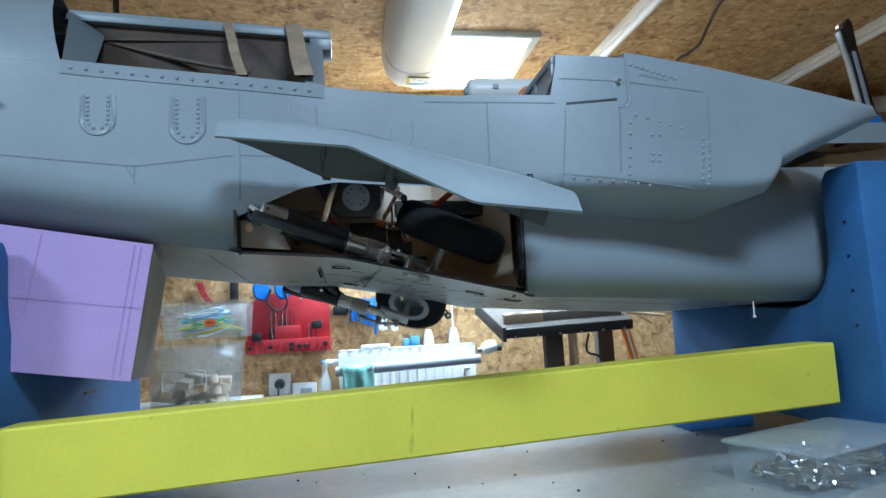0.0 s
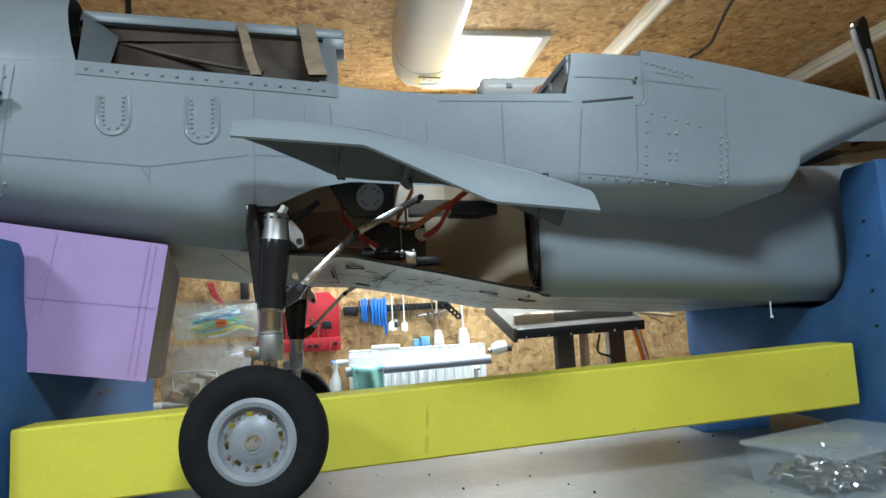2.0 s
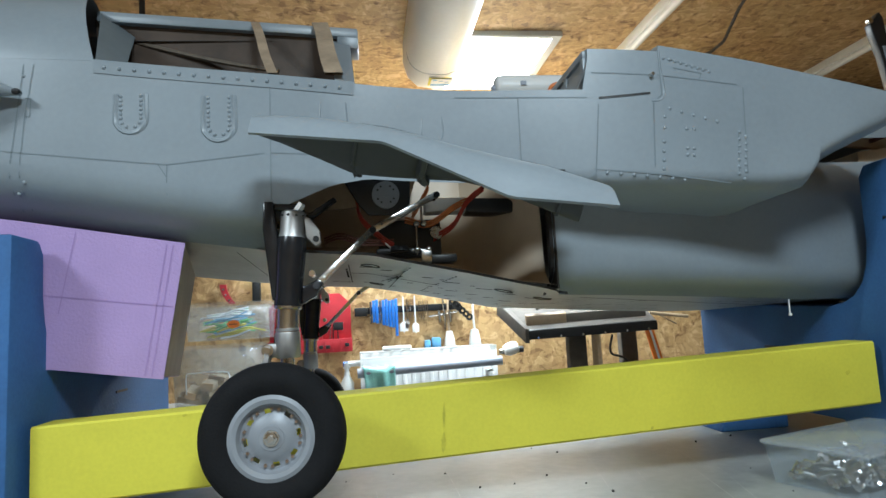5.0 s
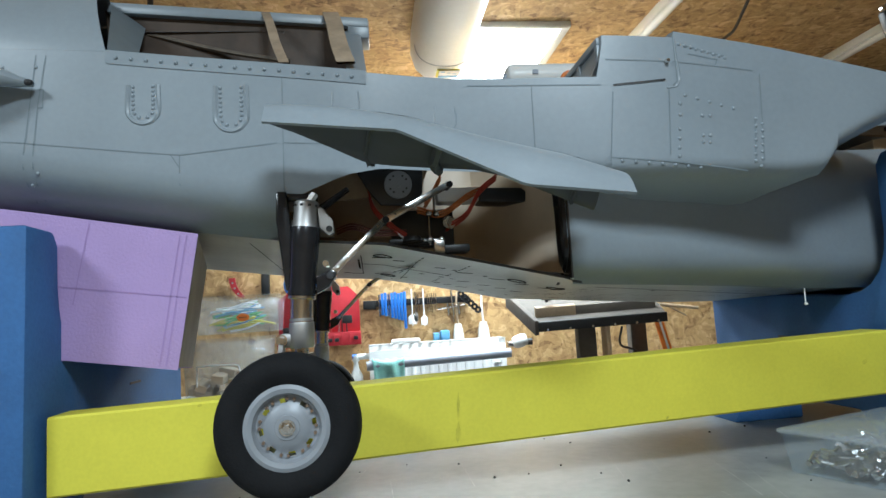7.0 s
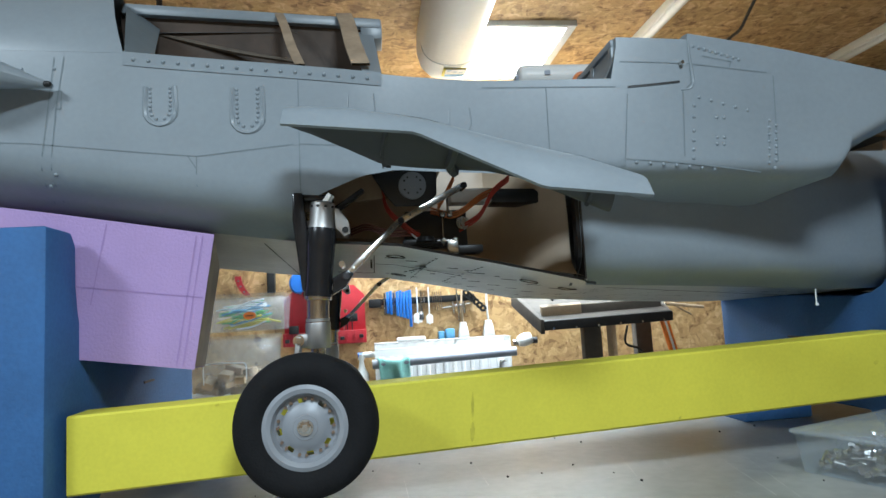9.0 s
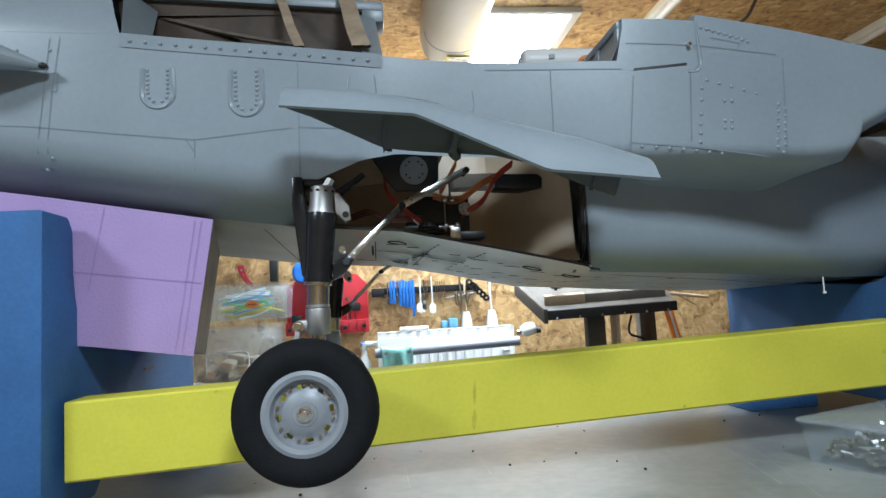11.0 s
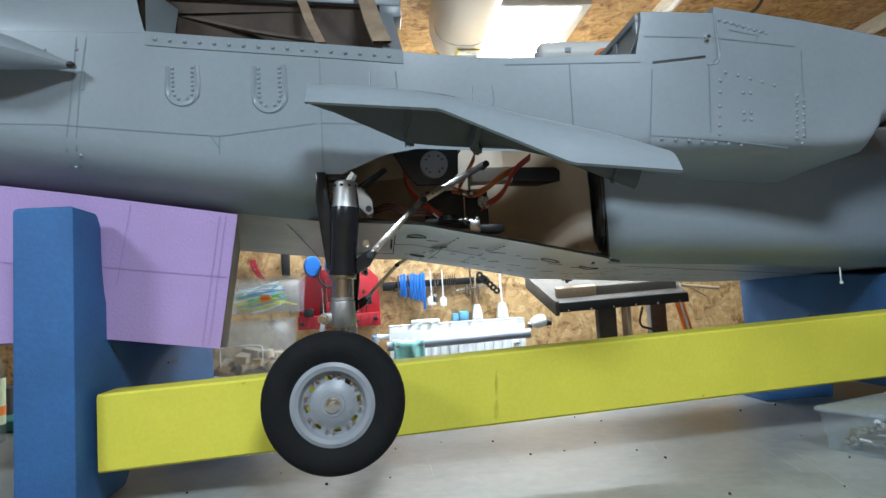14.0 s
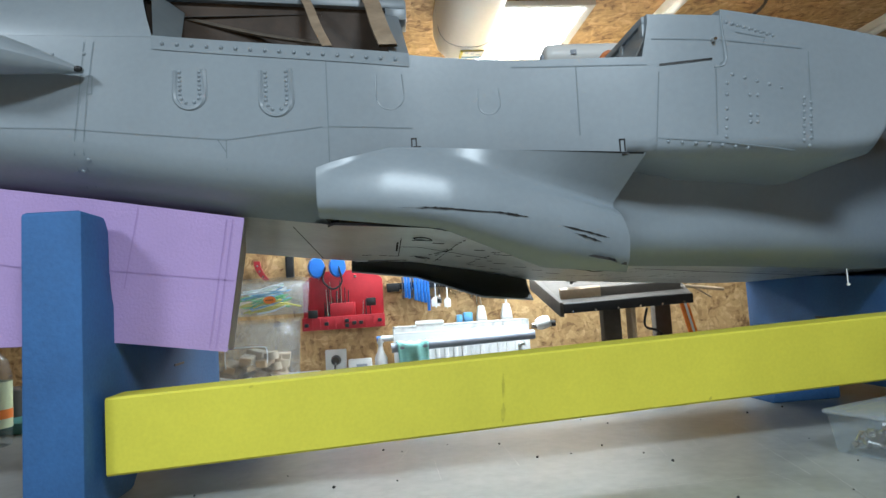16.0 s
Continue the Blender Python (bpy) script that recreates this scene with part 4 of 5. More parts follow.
def brace_half(label):
    ob = holder("drag_brace", label, "brace", None, "folding gear braces")
    bm = bmesh.new()
    for s in (-1, 1):
        b = bmesh.new()
        box(b, -0.0032, 0.0032, -0.0011, 0.0011, 0, ARM, 0.0006)
        merge(bm, b, Matrix.Translation((0, s * 0.0052, 0)))
    box(bm, -0.0012, 0.0012, -0.005, 0.005, 0.012, ARM - 0.012, 0.0004)
    for k in range(5):
        rod(bm, (0, -0.0068, 0.012 + 0.016 * k), (0, 0.0068, 0.012 + 0.016 * k), 0.0015, seg=8)
    part("channel", bm, STEEL, ob, "bright drilled steel channel")
    for z in (0.0, ARM):
        part("joint", rod(bmesh.new(), (-0.001, -0.0075, z), (-0.001, 0.0075, z), 0.0038, seg=12), CARBON, ob, "dark joint pin")
    return ob


braces = {key: (brace_half("steel folding brace of the gear leg"), brace_half("steel folding brace of the gear leg")) for key in ("near", "far")}

# ---- gear doors ----
HINGE = Vector((0.291, -0.561, 0.4205))
AXIS = Vector((0.2225, -0.014, -0.020)).normalized()
OPEN = -91.4
TOP_Y = [(0.183, -0.584), (0.21, -0.581), (0.25, -0.571), (0.285, -0.5600), (0.533, -0.5765)]
DOORTOP = [(0.183, 0.396), (0.20, 0.402), (0.262, 0.4185), (0.291, 0.4190), (0.533, 0.3975)]
VALLEY = [(0.183, 0.390), (0.262, 0.4145), (0.291, 0.4145), (0.515, 0.353)]
VALLEY_Y = [(0.183, -0.586), (0.25, -0.575), (0.291, -0.567), (0.36, -0.567), (0.43, -0.555), (0.515, -0.525)]
RIDGE = [(0.183, 0.362), (0.243, 0.360), (0.32, 0.350), (0.39, 0.337), (0.466, 0.324), (0.535, 0.311)]
RIDGE_Y = [(0.183, -0.588), (0.21, -0.592), (0.25, -0.594), (0.32, -0.590), (0.39, -0.577), (0.466, -0.566), (0.535, -0.548)]
EDGE = [(0.183, 0.3475), (0.310, 0.3294), (0.425, 0.2846), (0.521, 0.2736)]
EDGE_Y = [(0.183, -0.567), (0.310, -0.571), (0.425, -0.523), (0.521, -0.525)]
RIGHT = [(0, 0.533), (1, 0.512), (2, 0.513), (3, 0.517), (4, 0.519), (5, 0.521)]


def door_shape(f, u):
    """A place on the closed door; f runs from end to end, u from the hinge (0) over the valley (1) and the ridge (3) to the lower edge (5)."""
    x = 0.185 + f * (lerp_table(RIGHT, u) - 0.185)
    top = (lerp_table(TOP_Y, x), lerp_table(DOORTOP, x))
    val = (lerp_table(VALLEY_Y, x), lerp_table(VALLEY, x))
    rid = (lerp_table(RIDGE_Y, x), lerp_table(RIDGE, x))
    edge = (lerp_table(EDGE_Y, x), lerp_table(EDGE, x))
    high = (val[0] + 0.70 * (rid[0] - val[0]), val[1] + 0.42 * (rid[1] - val[1]))
    low = (rid[0] + 0.30 * (edge[0] - rid[0]), rid[1] + 0.62 * (edge[1] - rid[1]))
    pts = [Vector((0, *p)) for p in (top, val, high, rid, low, edge)]
    k = min(4, int(u))
    v = u - k
    p1, p2 = pts[k], pts[k + 1]
    p0 = pts[k - 1] if k else p1 * 2 - p2
    p3 = pts[k + 2] if k < 4 else p2 * 2 - p1
    if k == 0:
        p = p1.lerp(p2, v)
    else:
        p = 0.5 * (2 * p1 + (p2 - p0) * v + (2 * p0 - 5 * p1 + 4 * p2 - p3) * v * v + (3 * p1 - p0 - 3 * p2 + p3) * v ** 3)
    return Vector((x, p.y, p.z))


def gear_door(mirror, label):
    m = Matrix.Diagonal((1, -1, 1, 1)) if mirror else Matrix.Identity(4)
    ob = holder("gear_door", label, "gear door", Matrix.Translation(HINGE if not mirror else Vector((HINGE.x, 2 * MID - HINGE.y, HINGE.z - 0.032))), "gear doors")
    us = [0, 0.35, 0.7] + [1 + k / 6 for k in range(25)]
    rows = [[m @ (door_shape(i / 44, u) - HINGE) for u in us] for i in range(45)]
    bm = bmesh.new()
    sheet(bm, rows)
    panel = part("door_panel", bm, GREY, ob, "smooth grey outer skin", 50)
    # inner face, a little inside the skin, with the rim that joins both
    inner = []
    for i, row in enumerate(rows):
        line = []
        for k, p in enumerate(row):
            along = rows[min(44, i + 1)][k] - rows[max(0, i - 1)][k]
            across = row[min(len(us) - 1, k + 1)] - row[max(0, k - 1)]
            n = along.cross(across).normalized()
            if n.y * (-1 if mirror else 1) < 0:
                n = -n
            line.append(p + n * 0.0035)
        inner.append(line)
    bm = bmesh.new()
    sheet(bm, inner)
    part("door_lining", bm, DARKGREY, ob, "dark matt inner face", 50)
    bm = bmesh.new()
    sheet(bm, [[a, b] for a, b in zip([r[-1] for r in rows], [r[-1] for r in inner])])
    for i in (0, 44):
        sheet(bm, [[a, b] for a, b in zip(rows[i], inner[i])])
    part("door_rim", bm, GREY, ob, "", 50)
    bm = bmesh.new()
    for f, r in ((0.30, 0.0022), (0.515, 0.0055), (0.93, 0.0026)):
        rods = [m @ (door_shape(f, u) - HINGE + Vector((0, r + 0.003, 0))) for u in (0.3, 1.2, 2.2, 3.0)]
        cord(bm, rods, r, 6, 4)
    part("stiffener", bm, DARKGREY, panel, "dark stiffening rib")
    bm = bmesh.new()
    for x in (0.29, 0.512):
        p = m @ (Vector((x, lerp_table(TOP_Y, x) + 0.002, lerp_table(DOORTOP, x))) - HINGE)
        rod(bm, p + Vector((-0.004, 0, 0)), p + Vector((0.004, 0, 0)), 0.0018, seg=8)
    part("hinge", bm, BLACK, ob)
    if not mirror:
        bm = bmesh.new()
        rnd = random.Random(8)
        for f0, f1, u0, u1 in ((0.24, 0.60, 3.35, 2.9), (0.30, 0.42, 3.2, 3.1), (0.52, 0.66, 2.95, 2.95), (0.76, 0.93, 3.1, 3.3), (0.80, 0.90, 3.3, 3.5)):
            row = []
            for i in range(16):
                f, u = f0 + (f1 - f0) * i / 15, u0 + (u1 - u0) * i / 15
                w = 0.05 * math.sin(math.pi * i / 15) * (0.2 + rnd.random())
                row.append([door_shape(f, u + w) - HINGE + Vector((0, -0.0007, 0)), door_shape(f, u - w) - HINGE + Vector((0, -0.0007, 0))])
            sheet(bm, row)
        part("scuff", bm, BLACK, panel, "dark rubbed scuff marks", 0)
    return ob


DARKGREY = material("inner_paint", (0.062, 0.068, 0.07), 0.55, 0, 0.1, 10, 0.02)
near_door = gear_door(False, "grey bulged landing gear door hinged on the flank")
far_door = gear_door(True, "dark bulged gear door on the far side")
FARHINGE = far_door.matrix_world.translation.copy()


# ---- things on and before the back wall ----
def clear_box(x0, x1, y0, y1, z0, z1, label, lid=True):
    ob = holder("storage_box", label, "storage box", pose((x0 + x1) / 2, (y0 + y1) / 2, z0), "clear storage boxes")
    w, d, h = (x1 - x0) / 2, (y1 - y0) / 2, z1 - z0
    bm = bmesh.new()
    t = 0.93
    for a, b in (((-1, -1), (1, -1)), ((1, -1), (1, 1)), ((1, 1), (-1, 1)), ((-1, 1), (-1, -1))):
        bm.faces.new([bm.verts.new(p) for p in ((a[0] * w * t, a[1] * d * t, 0), (b[0] * w * t, b[1] * d * t, 0), (b[0] * w, b[1] * d, h * 0.9), (a[0] * w, a[1] * d, h * 0.9))])
    bm.faces.new([bm.verts.new(p) for p in ((-w * t, -d * t, 0), (w * t, -d * t, 0), (w * t, d * t, 0), (-w * t, d * t, 0))])
    bmesh.ops.remove_doubles(bm, verts=bm.verts, dist=0.0005)
    tub = part("tub", bm, CLEAR, ob, "hazy clear plastic tub", 20)
    tub.modifiers.new("thick", "SOLIDIFY").thickness = 0.0018
    if lid:
        part("lid", box(bmesh.new(), -w - 0.004, w + 0.004, -d - 0.004, d + 0.004, h * 0.9, h * 0.9 + min(0.014, h * 0.12), 0.003), CLEAR, ob, "clear plastic lid")
    return ob, w, d, h


# shelf along the wall that carries the boxes
thing("shelf", box(bmesh.new(), -1.2, -0.02, 0.88, WALL, -0.03, 0.005, 0.003), WHITE, "white wall shelf carrying plastic boxes", "shelf")
ob, w, d, h = clear_box(-0.34, -0.075, 0.95, 1.18, 0.0055, 0.225, "clear plastic box full of cut wooden pieces")
rnd = random.Random(5)
for i in range(26):
    bm = bmesh.new()
    sx, sy, sz = rnd.uniform(0.018, 0.042), rnd.uniform(0.012, 0.024), rnd.uniform(0.008, 0.015)
    if i % 4 == 0:
        lathe(bm, [(0, -sz), (sx * 0.9, -sz), (sx * 0.9, sz), (0, sz)], 20)
    else:
        box(bm, -sx, sx, -sy, sy, -sz, sz, 0.001)
    p = part("wood_piece", bm, PALEWOOD, ob)
    p.matrix_basis = pose(rnd.uniform(-0.085, 0.085), -0.075 + 0.05 * (i % 3), 0.014 + 0.0032 * i, rnd.uniform(-25, 25), rnd.uniform(-15, 15), rnd.uniform(0, 180))
bm = bmesh.new()
cord(bm, [(-0.085, -0.119, 0.06), (-0.085, -0.120, 0.115), (-0.07, -0.121, 0.126), (0.03, -0.121, 0.126), (0.05, -0.120, 0.115), (0.05, -0.119, 0.07)], 0.0022, 6, 4)
part("label_frame", bm, WHITE, ob, "moulded white label frame")
ob, w, d, h = clear_box(-0.30, -0.035, 0.955, 1.18, 0.232, 0.357, "clear plastic box of coloured cable ties")
for i in range(46):
    bm = bmesh.new()
    z = 0.008 + 0.0018 * i
    x = rnd.uniform(-0.10, -0.02)
    mat = (YELLOWTIE, YELLOWTIE, GREENTIE, BLUETIE, WHITE)[min(4, i // 9)] if i % 3 else rnd.choice((GREENTIE, WHITE, BLUETIE))
    n = rnd.uniform(0.08, 0.14)
    y = rnd.uniform(-0.09, 0.04)
    cord(bm, [(x, y, z), (x + n * 0.5, y + rnd.uniform(-0.01, 0.01), z + rnd.uniform(-0.004, 0.02)), (min(0.118, x + n), y + rnd.uniform(-0.01, 0.01), z + rnd.uniform(0, 0.025))], 0.0029, 5, 4)
    part("cable_tie", bm, mat, ob)
bm = bmesh.new()
lathe(bm, [(0, 0), (0.017, 0), (0.017, 0.001), (0, 0.001)], 8, Matrix.Translation((0.025, -0.1165, 0.052)) @ Matrix.Rotation(radians(90), 4, "X") @ Matrix.Diagonal((1.25, 0.8, 1, 1)))
part("sticker", bm, ORANGE, ob, "orange price sticker")
bm = bmesh.new()
for k in range(4):
    box(bm, 0.012 + 0.0065 * k, 0.0165 + 0.0065 * k, -0.1185, -0.1178, 0.0503, 0.0535)
part("sticker_print", bm, BLACK, ob)


def tool_rack():
    ob = holder("tool_rack", "red metal tool rack holding drill bits", "tool rack", pose(0.08, WALL, 0.16))
    bm = bmesh.new()
    prism(bm, [(-0.155, 0.05), (0.155, 0.05), (0.155, 0.185), (0.115, 0.225), (-0.10, 0.225), (-0.155, 0.18)], "y", -0.022, -0.016, 0.001)
    part("back_plate", bm, RED, ob)
    bm = bmesh.new()
    box(bm, -0.157, 0.157, -0.06, -0.018, 0.0, 0.05, 0.002)
    box(bm, -0.05, 0.045, -0.055, -0.02, 0.05, 0.10, 0.002)
    for i in range(11):
        box(bm, -0.15 + 0.029 * i, -0.146 + 0.029 * i, -0.064, -0.058, 0.004, 0.046)
    part("tray", bm, RED, ob)
    rn = random.Random(3)
    for i in range(20):
        bm = bmesh.new()
        x = -0.06 + 0.006 * i if i < 14 else rn.choice((-0.13, -0.07, -0.055, 0.075, 0.085, 0.10)) + rn.uniform(-0.005, 0.005)
        rod(bm, (x, -0.04, 0.05), (x + rn.uniform(-0.006, 0.006), -0.035, 0.05 + rn.uniform(0.05, 0.15 if i < 14 else 0.06)), 0.0024, 0.0018, 8)
        part("drill_bit", bm, (STEEL, BLACK, BLACK)[i % 3], ob)
    for x, z in ((-0.14, 0.02), (-0.065, 0.022), (0.012, 0.03), (0.04, 0.02), (0.066, 0.02), (0.138, 0.025), (0.012, 0.012), (-0.115, 0.06), (0.108, 0.095)):
        bm = bmesh.new()
        sz = 0.018 if z > 0.05 else 0.008
        box(bm, x - sz, x + sz, -0.067, -0.05, z - sz * 0.7, z + sz, 0.002)
        part("socket_insert", bm, BLACK, ob)
    for x in (-0.09, 0.05):
        bm = bmesh.new()
        rod(bm, (x, -0.03, 0.20), (x, -0.022, 0.20), 0.005, seg=10)
        part("screw", bm, STEEL, ob)


tool_rack()


def headphones():
    ob = holder("ear_defenders", "blue ear defenders hanging on the wall", "ear defenders", pose(0.02, WALL - 0.03, 0.40))
    for x in (-0.035, 0.045):
        bm = bmesh.new()
        lathe(bm, [(0, -0.02), (0.026, -0.018), (0.034, 0.0), (0.03, 0.012), (0, 0.014)], 24, pose(x, -0.02, 0, 90, 0, 20) @ Matrix.Diagonal((1, 1.2, 1, 1)))
        part("ear_cup", bm, BLUEPLASTIC, ob, "", 60)
    bm = bmesh.new()
    cord(bm, [(-0.04, 0, 0.0), (-0.045, 0, 0.07), (0.0, 0, 0.11), (0.05, 0, 0.07), (0.05, 0, 0.0)], 0.005)
    part("band", bm, BLACK, ob)
    bm = bmesh.new()
    cord(bm, [(0.0, -0.03, 0.0), (-0.01, -0.04, -0.05), (0.025, -0.04, -0.085), (0.06, -0.035, -0.06), (0.05, -0.03, 0.0)], 0.004)
    part("cable_loop", bm, BLACK, ob)


headphones()
bm = bmesh.new()
rows = []
for i in range(9):
    f = i / 8
    x, z = -0.245 + 0.035 * f ** 2, 0.44 - 0.075 * f
    rows.append([(x - 0.012, WALL - 0.012, z), (x - 0.012, WALL - 0.02, z), (x + 0.012, WALL - 0.02, z), (x + 0.012, WALL - 0.012, z), (x - 0.012, WALL - 0.012, z)])
sheet(bm, rows)
strap = holder("hanging_strap", "red perforated strap hanging on the wall", "strap", pose(0, 0, 0))
part("band", bm, RED, strap)
for i in range(3):
    bm = bmesh.new()
    f = 0.25 + 0.28 * i
    rod(bm, (-0.245 + 0.035 * f ** 2, WALL - 0.022, 0.44 - 0.075 * f), (-0.245 + 0.035 * f ** 2, WALL - 0.0195, 0.44 - 0.075 * f), 0.004, seg=10)
    part("eyelet", bm, STEEL, strap)
bm = bmesh.new()
box(bm, -0.135, -0.105, WALL - 0.03, WALL, 0.37, 0.46, 0.004)
thing("tool_holder", bm, BLACK, "black plastic tool holder on the wall", "tool holder")


def wall_socket():
    ob = holder("wall_socket", "white wall socket with a black plug", "socket", pose(0.04, WALL, 0.04))
    bm = bmesh.new()
    box(bm, -0.041, 0.041, -0.014, 0, -0.041, 0.041, 0.004)
    part("plate", bm, WHITE, ob)
    bm = bmesh.new()
    lathe(bm, [(0, 0.05), (0.014, 0.048), (0.019, 0.03), (0.02, 0.012), (0, 0.012)], 20, pose(0, 0, 0, 90, 0, 0))
    part("plug", bm, BLACK, ob)
    bm = bmesh.new()
    cord(bm, [(0, -0.045, -0.005), (-0.002, -0.055, -0.03), (-0.008, -0.03, -0.08), (-0.01, -0.01, -0.3)], 0.0035)
    part("cord", bm, BLACK, ob)


wall_socket()
th = holder("thermostat", "small white thermostat with a grey display", "thermostat", pose(0.132, WALL, 0.0))
part("case", box(bmesh.new(), -0.046, 0.046, -0.03, 0, -0.045, 0.04, 0.006), WHITE, th)
part("display", box(bmesh.new(), -0.014, 0.028, -0.032, -0.029, -0.02, 0.02, 0.001), TUBEGREY, th)


def radiator():
    ob = holder("radiator", "white panel radiator with a grilled top", "radiator", pose(0.265, WALL - 0.04, -0.42))
    W, D, H = 0.515, 0.10, 0.575
    part("back_panel", box(bmesh.new(), 0, W, -0.012, 0, 0, H, 0.004), WHITE, ob)
    bm = bmesh.new()
    box(bm, 0, W, -D, -D + 0.012, 0, H - 0.02, 0.004)
    part("front_panel", bm, WHITE, ob)
    for i in range(15):
        x = 0.02 + 0.0335 * i
        part("rib", box(bmesh.new(), x, x + 0.016, -D - 0.004, -D + 0.004, 0.05, H - 0.05, 0.003), WHITE, ob)
    for x in (0, W - 0.006):
        part("side_cover", box(bmesh.new(), x, x + 0.006, -D, 0, 0.02, H, 0.002), WHITE, ob)
    bm = bmesh.new()
    for y in (-D, -0.05, -0.008):
        box(bm, 0, W, y, y + 0.008, H - 0.004, H, 0)
    n = 13
    for i in range(n + 1):
        x = i * (W - 0.01) / n
        box(bm, x, x + 0.011, -D, 0, H - 0.004, H)
    part("top_grille", bm, WHITE, ob, "slotted top grille")
    bm = bmesh.new()
    rod(bm, (W + 0.02, -0.05, H - 0.03), (W + 0.05, -0.05, H - 0.03), 0.012, seg=14)
    part("valve", bm, STEEL, ob)
    bm = bmesh.new()
    lathe(bm, [(0, -0.03), (0.018, -0.028), (0.025, -0.012), (0.026, 0.008), (0.02, 0.026), (0, 0.03)], 24, pose(W + 0.065, -0.06, H - 0.02, 0, 75, 0))
    part("thermostat_head", bm, WHITE, ob, "round white valve head", 60)
    bm = bmesh.new()
    rod(bm, (W + 0.09, -0.05, H - 0.025), (W + 0.115, -0.05, H - 0.025), 0.013, seg=12)
    part("valve_tail", bm, BLACK, ob)
    bm = bmesh.new()
    rod(bm, (-0.045, -0.06, H - 0.04), (0.0, -0.06, H - 0.04), 0.011, seg=14)
    part("bleed_fitting", bm, WHITE, ob)
    bm = bmesh.new()
    rod(bm, (-0.063, -0.06, H - 0.04), (-0.045, -0.06, H - 0.04), 0.010, seg=14)
    part("bleed_cap", bm, BLUEPLASTIC, ob, "blue cap")
    return ob


radiator()
bm = bmesh.new()
rod(bm, (0.255, 1.10, 0.085), (0.785, 1.10, 0.10), 0.017, 0.017, 20)
pipe = thing("grey_pipe", bm, TUBEGREY, "grey plastic pipe lying across the radiator", "pipe")
for x in (0.30, 0.74):
    bm = bmesh.new()
    box(bm, x - 0.008, x + 0.008, 1.10, 1.17, 0.062, 0.07, 0.002)
    part("bracket", bm, WHITE, pipe)
bm = bmesh.new()
rows = []
for i in range(15):
    u = i / 14
    row = []
    for k in range(13):
        v = k / 12 * 2 - 1
        fold = 0.008 * math.sin(9 * u + 2 * v) + 0.005 * math.sin(17 * u)
        yy = 1.10 - 0.0195 * math.cos(v * 1.3) - abs(v) ** 2 * 0.006 + fold * abs(v)
        zz = 0.10 + 0.012 - abs(v) ** 1.4 * 0.10 if v < 0 else 0.112 - abs(v) ** 1.3 * 0.04
        row.append((0.275 + 0.115 * u + 0.03 * (1 - u) * min(0, v) * -0.3, yy if v < 0 else 1.09 + 0.03 * v, zz - 0.01 * math.sin(3 * u)))
    rows.append(row)
sheet(bm, rows)
cl = thing("cloth", bm, TURQ, "turquoise cleaning cloth hung over the pipe", "cloth", smooth=80)
cl.modifiers.new("thick", "SOLIDIFY").thickness = 0.002
bm = bmesh.new()
lathe(bm, [(0, 0), (0.022, 0), (0.024, 0.01), (0.024, 0.10), (0.012, 0.125), (0.008, 0.15), (0.013, 0.155), (0.013, 0.175), (0, 0.177)], 24, pose(0.215, 1.2, -0.055))
bt = thing("white_bottle", bm, WHITE, "white plastic bottle beside the radiator", "bottle", smooth=60)
bm = bmesh.new()
box(bm, 0.13, 0.25, 1.14, WALL, -0.075, -0.056, 0.003)
thing("bottle_shelf", bm, WHITE, "small white shelf on the wall", "shelf")
bm = bmesh.new()
box(bm, 0.35, 0.46, 1.19, 1.215, 0.1555, 0.172, 0.006)
thing("scrub_brush", bm, WHITE, "white brush lying on the radiator", "brush")


